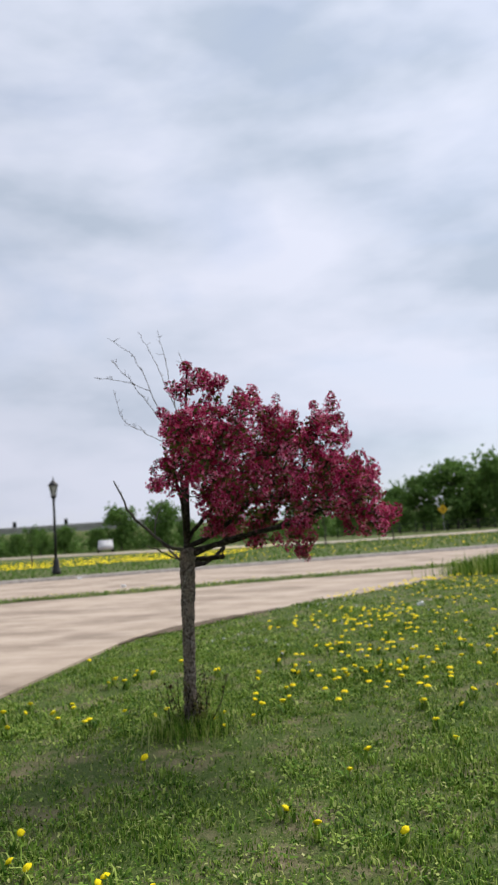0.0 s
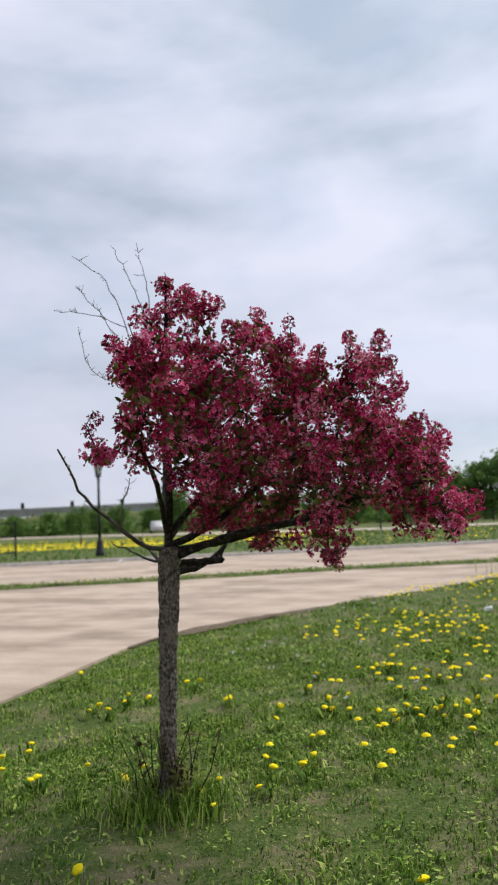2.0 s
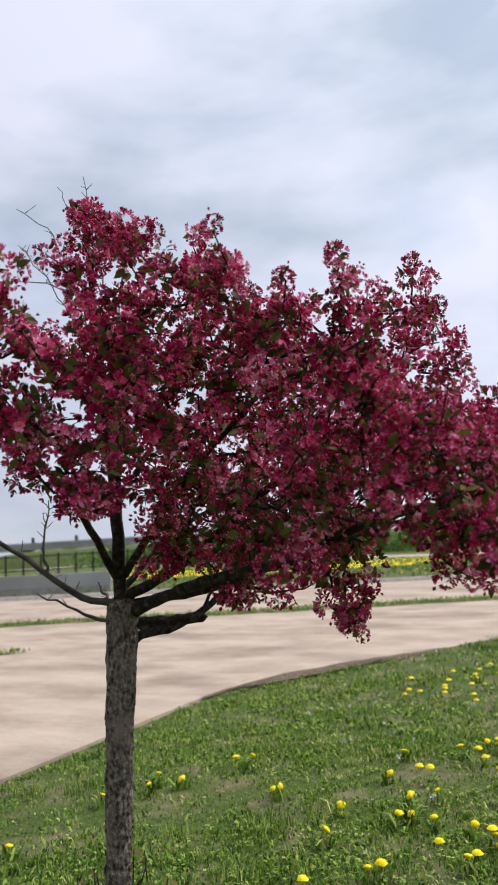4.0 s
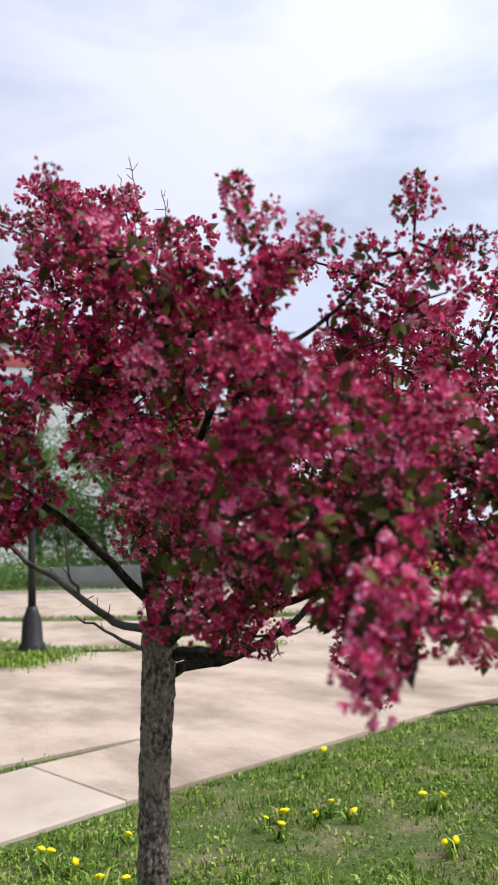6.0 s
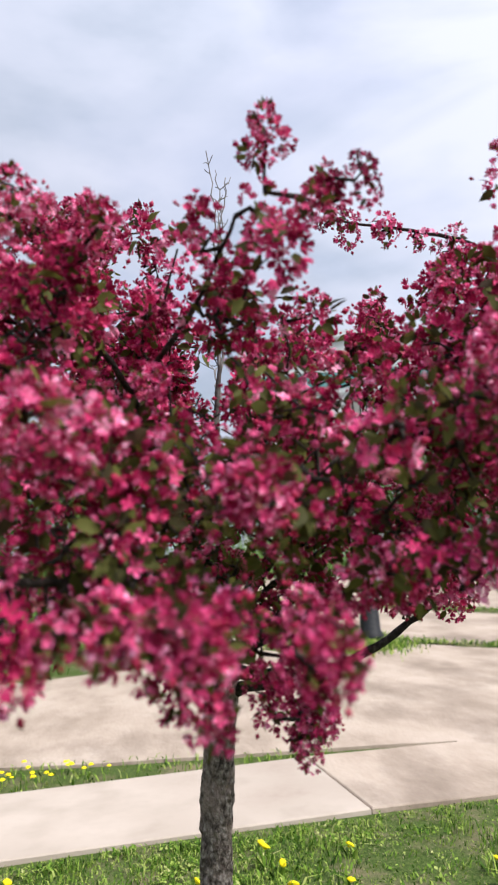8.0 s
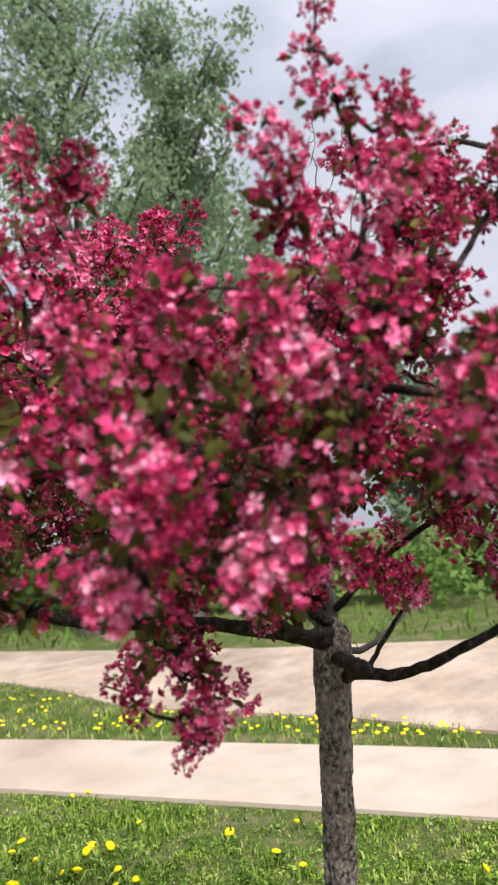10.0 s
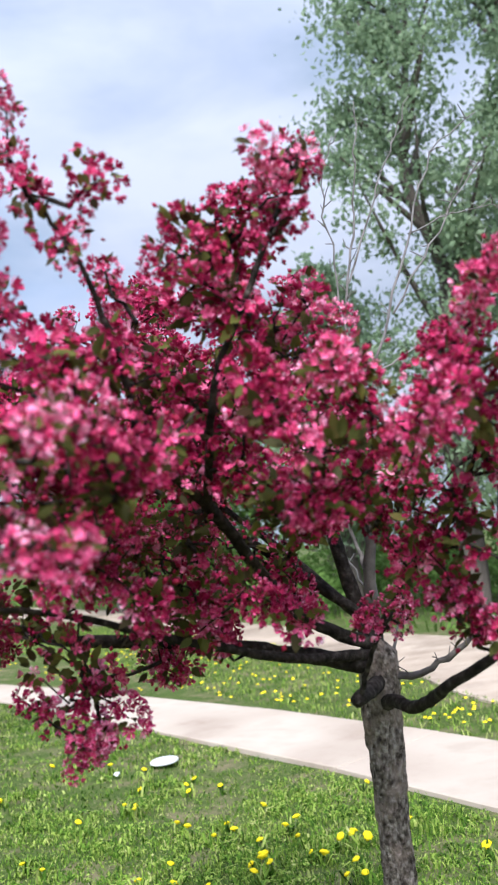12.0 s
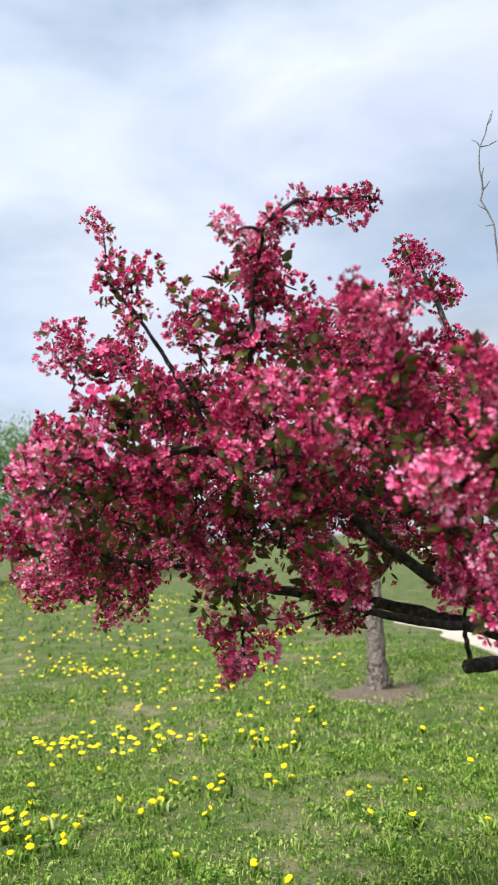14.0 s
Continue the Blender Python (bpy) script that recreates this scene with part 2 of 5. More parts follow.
# ---- mesh helpers ----
def fast_mesh(name, verts, tris, mats=(), index=None):
    """A mesh of triangles from arrays."""
    verts, tris = np.asarray(verts, np.float32).reshape(-1, 3), np.asarray(tris, np.int32).reshape(-1, 3)
    me = bpy.data.meshes.new(name)
    me.vertices.add(len(verts))
    me.vertices.foreach_set("co", verts.ravel())
    me.loops.add(tris.size)
    me.loops.foreach_set("vertex_index", tris.ravel())
    me.polygons.add(len(tris))
    me.polygons.foreach_set("loop_start", np.arange(0, tris.size, 3, dtype=np.int32))
    for m in mats:
        me.materials.append(m)
    if index is not None:
        me.polygons.foreach_set("material_index", np.asarray(index, np.int32))
    me.update(calc_edges=True)
    me.validate()
    return me


def part(name, bm, mat, parent, label="", smooth=False):
    me = bpy.data.meshes.new(name)
    bm.to_mesh(me)
    bm.free()
    me.materials.append(mat)
    if smooth:
        me.polygons.foreach_set("use_smooth", [True] * len(me.polygons))
    ob = new(name, me)
    ob.parent = parent
    return tagged(ob, label)


def add_box(bm, x0, x1, y0, y1, z0, z1, bevel=0.0):
    made = bmesh.ops.create_cube(bm, size=1)["verts"]
    for v in made:
        v.co = Vector(((x0 + x1) / 2 + v.co.x * (x1 - x0), (y0 + y1) / 2 + v.co.y * (y1 - y0), (z0 + z1) / 2 + v.co.z * (z1 - z0)))
    if bevel:
        bmesh.ops.bevel(bm, geom=list({e for v in made for e in v.link_edges}), offset=bevel, segments=2, affect="EDGES")
    return bm


def boxed(*a, bevel=0.0):
    return add_box(bmesh.new(), *a, bevel=bevel)


def turned(profile, sides=16, centre=(0, 0)):
    """A turned body from a profile of (radius, height)."""
    bm = bmesh.new()
    rings = [[bm.verts.new((centre[0] + r * math.cos(2 * math.pi * k / sides), centre[1] + r * math.sin(2 * math.pi * k / sides), z)) for k in range(sides)] for r, z in profile]
    for a, b in zip(rings, rings[1:]):
        for k in range(sides):
            bm.faces.new((a[k], a[(k + 1) % sides], b[(k + 1) % sides], b[k]))
    bm.faces.new(rings[0][::-1])
    bm.faces.new(rings[-1])
    return bm


def smooth_line(points, steps=6):
    """A Catmull-Rom line through the points."""
    p = [np.array(q, float) for q in points]
    p = [2 * p[0] - p[1], *p, 2 * p[-1] - p[-2]]
    out = []
    for a, b, c, d in zip(p, p[1:], p[2:], p[3:]):
        for s in range(steps):
            t = s / steps
            out.append(0.5 * (2 * b + (c - a) * t + (2 * a - 5 * b + 4 * c - d) * t * t + (3 * b - a - 3 * c + d) * t**3))
    return np.array([*out, p[-2]])


def tube_arrays(line, radii, sides=6, rough=0.0, rng=None):
    """Vertices and triangles of a tapered tube along a line."""
    line, n = np.asarray(line, float), len(line)
    ahead = np.gradient(line, axis=0)
    ahead /= np.linalg.norm(ahead, axis=1, keepdims=True) + 1e-9
    side = np.cross(ahead, [0.31, 0.17, 0.93])
    side /= np.linalg.norm(side, axis=1, keepdims=True) + 1e-9
    over = np.cross(ahead, side)
    ang = np.arange(sides) * 2 * np.pi / sides
    r = np.asarray(radii, float)[:, None] * np.ones(sides)
    if rough:
        r = r * (1 + rough * rng.standard_normal((n, sides)))
    v = line[:, None] + r[..., None] * (np.cos(ang)[None, :, None] * side[:, None] + np.sin(ang)[None, :, None] * over[:, None])
    i = np.arange(n - 1)[:, None] * sides + np.arange(sides)[None]
    j = np.arange(n - 1)[:, None] * sides + (np.arange(sides)[None] + 1) % sides
    tris = np.concatenate([np.stack([i, j, j + sides], -1).reshape(-1, 3), np.stack([i, j + sides, i + sides], -1).reshape(-1, 3)])
    verts = np.concatenate([v.reshape(-1, 3), line[-1:] + ahead[-1:] * r[-1, 0]])
    tip = np.array([[(n - 1) * sides + k, (n - 1) * sides + (k + 1) % sides, n * sides] for k in range(sides)])
    return verts, np.concatenate([tris, tip])


class Bag:
    """Collects pieces of geometry into one mesh."""

    def __init__(self):
        self.v, self.t, self.m, self.n = [], [], [], 0

    def add(self, v, t, m=0):
        v, t = np.asarray(v, float), np.asarray(t, int)
        self.v.append(v), self.t.append(t + self.n), self.m.append(np.full(len(t), m))
        self.n += len(v)

    def mesh(self, name, mats):
        return fast_mesh(name, np.concatenate(self.v), np.concatenate(self.t), mats, np.concatenate(self.m))


def stuff(name, me, label, category, group=""):
    return tagged(new(name, me), label, category, group, "stuff")


def child(name, me, parent, label="", smooth=False):
    if smooth:
        me.polygons.foreach_set("use_smooth", [True] * len(me.polygons))
    ob = new(name, me)
    ob.parent = parent
    return tagged(ob, label)


def empty(name, m, label, category, group=""):
    ob = new(name)
    ob.empty_display_size = 0.2
    ob.matrix_basis = m
    return tagged(ob, label, category, group)


def step(a, b, x):
    t = np.clip((x - a) / (b - a), 0, 1)
    return t * t * (3 - 2 * t)


LAWN_EDGE = [(-2.86, 8.2), (-2.92, 9.4), (-2.75, 10.6), (-2.35, 11.6), (-1.95, 12.35), (-1.4, 13.1), (-0.8, 14.0), (-0.25, 14.85), (0.7, 16.4), (1.95, 18.4), (3.2, 20.3), (9, 26), (45, 52)]


def fall(y):
    """The whole site falls gently towards the south."""
    return np.interp(y, [-6, -2, 1.5, 6.0, 7.5], [-0.24, -0.23, -0.19, -0.03, 0.0])


def turf_height(x, y):
    """The lawn falls a hand's width towards the footpath and, past its edge, under the road; it is a little uneven."""
    x, y = np.asarray(x, float), np.asarray(y, float)
    near = (1 - step(14, 26, np.hypot(x, y - 5))) * step(-2.75, -2.2, x)
    bumps = 0.012 * np.sin(2.1 * x + 0.7 * y) + 0.010 * np.sin(1.3 * y - 0.9 * x + 1) + 0.006 * np.sin(4.7 * x + 3.9 * y)
    lawn = -0.075 * (1 - step(-2.9, -0.4, x)) - 0.02 * step(10, 30, np.hypot(x, y - 5)) + bumps * near
    past = y - np.interp(x, [q[0] for q in LAWN_EDGE[2:]], [q[1] for q in LAWN_EDGE[2:]])
    k = step(-0.25, 0.1, past) * (y > 9.5)
    return lawn * (1 - k) - 0.085 * k + fall(y)


# ---- ground, footpath and roads ----
def spread(lo, hi, fine, far):
    """Grid lines: fine between lo and hi, and wider and wider out to far."""
    inner = list(np.arange(lo, hi + 1e-6, fine))
    out, gap, x = [], fine, hi
    while x < far:
        gap *= 1.35
        x += gap
        out.append(x)
    back, gap, x = [], fine, lo
    while x > -far:
        gap *= 1.35
        x -= gap
        back.append(x)
    return np.array([*back[::-1], *inner, *out])


gx, gy = spread(-3.2, 7, 0.2, 1500), spread(-7, 20, 0.2, 1500)
X, Y = np.meshgrid(gx, gy, indexing="ij")
ids = np.arange(X.size).reshape(X.shape)
a, b, c, d = ids[:-1, :-1].ravel(), ids[1:, :-1].ravel(), ids[1:, 1:].ravel(), ids[:-1, 1:].ravel()
me = fast_mesh("ground", np.stack([X, Y, turf_height(X, Y) - 0.012], -1), np.concatenate([np.stack([a, b, c], -1), np.stack([a, c, d], -1)]), [M_SOIL])
me.polygons.foreach_set("use_smooth", [True] * len(me.polygons))
tagged(new("ground", me), "patchy green lawn and meadow soil under the tree", "ground", kind="structure")

ROAD_Z = -0.062


def sheet(name, outline, z, mat, label, category):
    """A flat, slightly thick piece of paving with the given outline."""
    bm = bmesh.new()
    f = bm.faces.new([bm.verts.new((x, y, z)) for x, y in outline])
    f.normal_update()
    if f.normal.z < 0:
        f.normal_flip()
    side = bmesh.ops.extrude_face_region(bm, geom=[f])["geom"]
    for v in side:
        if isinstance(v, bmesh.types.BMVert):
            v.co.z = z
    for v in f.verts:
        v.co.z = z - 0.12
    for y in (-6, -4, -2, 0, 1.5, 3, 4.5, 6, 7.5):
        bmesh.ops.bisect_plane(bm, geom=bm.verts[:] + bm.edges[:] + bm.faces[:], plane_co=(0, y, 0), plane_no=(0, 1, 0))
    for v in bm.verts:
        v.co.z += float(fall(v.co.y))
    bmesh.ops.triangulate(bm, faces=bm.faces[:])
    bmesh.ops.recalc_face_normals(bm, faces=bm.faces[:])
    return tagged(part(name, bm, mat, None), label, category, kind="structure")


verge = smooth_line(LAWN_EDGE, 4)[:, :2]
strip_edge = smooth_line([(-4.12, 8.2), (-4.25, 7.2), (-4.42, 6.2), (-4.62, 5.3), (-5.0, 4.0), (-5.35, 1.8), (-6.2, -0.2), (-6.9, -2.8), (-7.4, -8), (-7.6, -20), (-6, -70)], 4)[:, :2]
road_outline = [*map(tuple, strip_edge[::-1]), (-3.5, 8.3), *map(tuple, verge), (90, 66), (60, 55), (5, 34), (-10, 28.6), (-20, 25.2), (-60, 12), (-60, 5),
                (-30, 6.6), (-16, 6.9), (-11, 6.7), (-9.6, 6.0), (-9.3, 4.5), (-9.3, 2), (-9.0, -6), (-10.2, -20), (-9, -70)]
sheet("road", road_outline, ROAD_Z, M_ROAD, "dusty pale brown road with old wheel marks", "road")
sheet("far_road", [(-150, 128), (-40, 80), (-4, 60), (8, 65), (90, 104), (90, 110), (8, 71), (-4, 66), (-40, 87), (-150, 136)], -0.055, M_WALK, "pale far road beyond the meadow", "road")

# footpath of concrete slabs
near_edge = smooth_line([(-2.84, 11.5), (-2.8, 5), (-2.8, 2.4), (-2.6, 0.4), (-2.1, -2.8), (-1.3, -5.8), (2.25, -12.8), (5.8, -18.3), (10.5, -25.4)], 8)[:, :2]
far_edge = smooth_line([(-4.08, 11.5), (-4.06, 5), (-4.06, 2.2), (-3.75, -0.4), (-3.0, -3.4), (-2.1, -6.4), (1.2, -13.3), (4.8, -18.9), (9.5, -26)], 8)[:, :2]


def along(line, s):
    d = np.r_[0, np.cumsum(np.linalg.norm(np.diff(line, axis=0), axis=1))]
    return np.array([np.interp(s, d / d[-1], line[:, k]) for k in (0, 1)])


footpath = empty("footpath", Matrix(), "pale concrete footpath of square slabs", "footpath")
footpath["kind"] = "structure"
rng = np.random.default_rng(5)
SLABS = 9
for k in range(SLABS):
    bm = bmesh.new()
    lift = rng.normal(0, 0.003)
    low, top = [], []
    for line, s in ((near_edge, k), (near_edge, k + 0.5), (near_edge, k + 1), (far_edge, k + 1), (far_edge, k + 0.5), (far_edge, k)):
        s = (s + (0.0007 if s == k else -0.0007 if s == k + 1 else 0)) / SLABS
        x, y = along(line, min(max(s, 0), 1))
        low.append(bm.verts.new((x, y, -0.16 + fall(y))))
        top.append(bm.verts.new((x, y, -0.047 + lift + fall(y))))
    bm.faces.new(low[::-1])
    bm.faces.new(top)
    for i in range(6):
        bm.faces.new((low[i], low[(i + 1) % 6], top[(i + 1) % 6], top[i]))
    bmesh.ops.recalc_face_normals(bm, faces=bm.faces[:])
    bmesh.ops.bevel(bm, geom=[e for e in bm.edges if all(v in top for v in e.verts)], offset=0.008, segments=1, affect="EDGES")
    part("slab", bm, M_WALK if k else M_ROAD, footpath, "" if k else "dust-covered last slab")


def ridge(name, line, width, height, mat, label, category, kind="structure", wobble=0.15, seed=1):
    """A long low mound along a line."""
    r = np.random.default_rng(seed)
    line = np.asarray(line, float)
    ahead = np.gradient(line, axis=0)
    ahead /= np.linalg.norm(ahead, axis=1, keepdims=True)
    side = np.stack([-ahead[:, 1], ahead[:, 0]], -1)
    n = len(line)
    ends = np.minimum(1, np.minimum(np.arange(n), n - 1 - np.arange(n)) / 5 + 0.05)
    rows = []
    for u, h in ((-0.5, -0.05), (-0.32, 0.75), (0, 1.0), (0.32, 0.75), (0.5, -0.05)):
        w = width * ends * (1 + wobble * r.standard_normal(n))
        p = line + side * (u * w)[:, None]
        rows.append(np.c_[p, ROAD_Z + height * h * ends * (1 + 0.5 * wobble * r.standard_normal(len(line)))])
    v = np.stack(rows, 1)
    n = len(line)
    i = (np.arange(n - 1)[:, None] * 5 + np.arange(4)[None]).ravel()
    ob = new(name, fast_mesh(name, v.reshape(-1, 3), np.concatenate([np.stack([i, i + 5, i + 6], -1), np.stack([i, i + 6, i + 1], -1)]), [mat]))
    return tagged(ob, label, category, kind=kind)


median_line = smooth_line([(-26, 9.2), (-15.4, 14.2), (-10.4, 17.4), (-6, 19.3), (-2, 21.3), (1.5, 22.6), (6, 24.6)], 10)[:, :2]
ridge("median_strip", median_line, 0.75, 0.06, M_SOIL, "low weedy earth strip between two lanes", "median strip")
far_kerb = smooth_line([(-60, 11.9), (-20, 25.1), (-10, 28.5), (5, 33.9), (60, 54.8)], 12)[:, :2]
ridge("kerb", far_kerb, 0.32, 0.13, M_KERB, "grey concrete kerb along the far side", "kerb", wobble=0.0)
island_line = smooth_line([(-9.3, 9.2), (-10.4, 9.3), (-12.0, 9.2), (-13.6, 9.0), (-15.0, 8.9)], 6)[:, :2]
ridge("traffic_island", island_line, 2.6, 0.12, M_SOIL, "grassy traffic island in the paved apron", "traffic island", wobble=0.05, seed=4)
joint_line = smooth_line([(-10.6, 10.3), (-9.6, 11.0), (-8.6, 11.9), (-7.6, 12.9)], 8)[:, :2]
ridge("weedy_joint", joint_line, 0.35, 0.03, M_SOIL, "weedy joint across the paving", "weeds", wobble=0.3, seed=12)
ridge("lawn_edge", verge[6:44], 0.16, 0.045, M_MULCH, "dark crumbling soil edge of the lawn", "soil edge", wobble=0.3, seed=6)


# ---- grass ----
def blades(rng, x, y, height, width, lean=1.35):
    """Triangles of bent blades that stand at the points."""
    n = len(x)
    z = turf_height(x, y) - 0.012
    h = height * rng.uniform(0.5, 1.25, n)
    a, bend = rng.uniform(0, 2 * np.pi, n), rng.uniform(0.1, 1.0, n) * lean
    b = a + rng.uniform(-1.2, 1.2, n)
    w = width * rng.uniform(0.6, 1.3, n) / 2
    base = np.stack([x, y, z], -1)
    side = np.stack([np.cos(a), np.sin(a), 0 * a], -1) * w[:, None]
    out = np.stack([-np.sin(b), np.cos(b), 0 * a], -1)
    mid = base + out * (bend * h * 0.3)[:, None] + np.array([0, 0, 1]) * (h * 0.6)[:, None]
    tip = base + out * (bend * h * 0.95)[:, None] + np.array([0, 0, 1]) * (h * (1 - 0.35 * bend))[:, None]
    v = np.stack([base - side, base + side, mid - side * 0.8, mid + side * 0.8, tip], 1)
    k = np.arange(n)[:, None] * 5
    t = np.concatenate([k + [0, 1, 3], k + [0, 3, 2], k + [2, 3, 4]])
    return v.reshape(-1, 3), t


def patchy(x, y):
    """How thick the grass stands, from 0 on bare spots to 1."""
    s = np.sin(1.9 * x + 1.1 * y) + np.sin(2.7 * y - 1.3 * x + 2) + np.sin(0.8 * x - 2.2 * y + 4) + 0.8 * np.sin(5.1 * x + 2.3 * y) + 0.8 * np.sin(4.3 * y - 3.7 * x)
    return np.clip(0.74 + 0.23 * s, 0.24, 1)


def clump(x, y):
    """Hand-sized clumps of ranker grass, from 0 to 1."""
    s = np.sin(17 * x + 9 * y + 2 * np.sin(3 * y)) + np.sin(21 * y - 13 * x + 1 + 2 * np.sin(2.3 * x)) + np.sin(29 * x - 19 * y + 2) + np.sin(8 * x + 12 * y + 3 * np.sin(2 * x))
    return np.clip(0.5 + 0.27 * s, 0, 1)


def lawn_points(rng, n, x0, x1, y0, y1, tufts=0.0):
    x, y = rng.uniform(x0, x1, n), rng.uniform(y0, y1, n)
    if tufts:
        k = rng.random(n) < tufts
        cx, cy = rng.uniform(x0, x1, n // 60 + 1), rng.uniform(y0, y1, n // 60 + 1)
        pick = rng.integers(0, len(cx), n)
        x, y = np.where(k, cx[pick] + rng.normal(0, 0.05, n), x), np.where(k, cy[pick] + rng.normal(0, 0.05, n), y)
    edge_x = np.interp(y, verge[:, 1], verge[:, 0])
    path_x = np.interp(y, near_edge[::-1, 1], near_edge[::-1, 0])
    ok = np.where(y > 8.4, x > edge_x + rng.normal(0, 0.06, n), x > path_x + 0.02 + np.abs(rng.normal(0, 0.05, n)))
    ok &= rng.random(n) < patchy(x, y) * (0.72 + 0.5 * clump(x, y))
    return x[ok], y[ok]


rng = np.random.default_rng(11)
bag = Bag()
for args, height, width in (((165000, -2.85, 2.6, 1.8, 9.0, 0.55), 0.026, 0.0072), ((26000, -2.85, 4.5, 9.0, 11.5, 0.4), 0.032, 0.0095), ((50000, -2.85, 4.5, -4.5, 1.8, 0.4), 0.034, 0.0115),
                            ((30000, -3.1, 6.5, 11.5, 21, 0.4), 0.042, 0.015), ((20000, 2.6, 6.5, 1.5, 9.0, 0.3), 0.035, 0.010)):
    x, y = lawn_points(rng, *args)
    bag.add(*blades(rng, x, y, height * (0.35 + 0.5 * patchy(x, y) + 0.85 * clump(x, y)), width))
# small broad leaves of clover and weeds among the blades
for n, x0, x1, y0, y1, size in ((30000, -2.8, 2.6, 1.8, 9.0, 0.0095), (9000, -2.8, 4.5, 9.0, 13, 0.015), (7000, -2.8, 4.5, -4.5, 1.8, 0.013)):
    x, y = lawn_points(rng, n, x0, x1, y0, y1, 0.75)
    a, s = rng.uniform(0, 2 * np.pi, len(x)), size * rng.uniform(0.6, 1.6, len(x))
    u = np.stack([np.cos(a), np.sin(a), rng.normal(0, 0.35, len(x))], -1) * s[:, None]
    w = np.stack([-np.sin(a), np.cos(a), rng.normal(0, 0.35, len(x))], -1) * (0.6 * s)[:, None]
    p = np.stack([x, y, turf_height(x, y) + rng.uniform(-0.002, 0.016, len(x))], -1)
    i = np.arange(len(x))[:, None] * 4
    bag.add(np.stack([p - u, p - w, p + u, p + w], 1).reshape(-1, 3), np.concatenate([i + [0, 1, 2], i + [0, 2, 3]]))
# longer tufts in the lawn and round the stem
x, y = lawn_points(rng, 16000, -2.8, 3.2, 1.0, 10.5, 0.6)
bag.add(*blades(rng, x, y, np.full(len(x), 0.042), 0.015, 1.8))
cx, cy = rng.uniform(-2.6, 4, 150), rng.uniform(0, 17, 150)
for x, y in zip(cx, cy):
    if x > np.interp(y, verge[:, 1], verge[:, 0]) + 0.2:
        bag.add(*blades(rng, x + rng.normal(0, 0.07, 60), y + rng.normal(0, 0.07, 60), np.full(60, 0.085), 0.006, 1.0))
bag.add(*blades(rng, -0.54 + rng.normal(0, 0.13, 1100), 5.72 + rng.normal(0, 0.12, 1100), np.full(1100, 0.16), 0.007, 0.9))
bag.add(*blades(rng, 2.9 + rng.normal(0, 0.5, 1500), 19.0 + rng.normal(0, 0.5, 1500), np.full(1500, 0.45), 0.02, 0.5))
straw = Bag()
for n, x0, x1, y0, y1, size in ((24000, -2.8, 2.8, 1.0, 9.0, 0.013), (6000, -2.8, 4.5, -4.5, 1.0, 0.02), (6000, -2.6, 5, 9.0, 14, 0.025)):
    x, y = rng.uniform(x0, x1, n), rng.uniform(y0, y1, n)
    k = (rng.random(n) > 1.15 * patchy(x, y) - 0.12) & (x > np.where(y > 8.4, np.interp(y, verge[:, 1], verge[:, 0]), np.interp(y, near_edge[::-1, 1], near_edge[::-1, 0])) + 0.05)
    x, y = x[k], y[k]
    n = len(x)
    a, r, z = rng.uniform(0, 2 * np.pi, n), size * rng.uniform(0.5, 1.4, n), turf_height(x, y) + rng.uniform(-0.008, 0.006, n)
    d, w = np.stack([np.cos(a), np.sin(a)], -1) * r[:, None], np.stack([-np.sin(a), np.cos(a)], -1) * (0.0012 + 0.05 * size)
    p = np.stack([x, y], -1)
    v = np.stack([np.c_[p - d - w, z], np.c_[p - d + w, z], np.c_[p + d, z + rng.uniform(0, 0.012, n)]], 1)
    straw.add(v.reshape(-1, 3), np.arange(3 * n).reshape(-1, 3))
stuff("lawn_thatch", straw.mesh("lawn_thatch", [M_STRAW]), "dry pale straw and thatch lying between the grass", "thatch")
stuff("lawn_grass", bag.mesh("lawn_grass", [M_BLADE]), "short patchy green lawn grass with longer tufts", "grass")

bag = Bag()
x, y = rng.uniform(-8, -4.0, 26000), rng.uniform(-14, 7.2, 26000)
k = (x < np.interp(y, far_edge[::-1, 1], far_edge[::-1, 0]) - 0.03) & (x > np.interp(y, strip_edge[::-1, 1], strip_edge[::-1, 0]) - 0.05)
bag.add(*blades(rng, x[k], y[k], np.full(k.sum(), 0.07), 0.011))
for line, spreadw, n, h in ((median_line, 0.22, 5000, 0.10), (island_line, 0.42, 6000, 0.14), (joint_line, 0.12, 500, 0.08)):
    s = rng.random(n)
    p = np.array([along(line, q) for q in s]) + rng.normal(0, spreadw, (n, 2))
    v, t = blades(rng, p[:, 0], p[:, 1], np.full(n, h), 0.02)
    v[:, 2] += 0.06
    bag.add(v, t)
stuff("verge_grass", bag.mesh("verge_grass", [M_BLADE]), "rough green verge grass beside footpath and lanes", "grass")

bag = Bag()


def meadow(n, x0, x1, y0, y1, test, h, w):
    x, y = rng.uniform(x0, x1, n), rng.uniform(y0, y1, n)
    k = test(x, y)
    bag.add(*blades(rng, x[k], y[k], np.full(k.sum(), h), w))


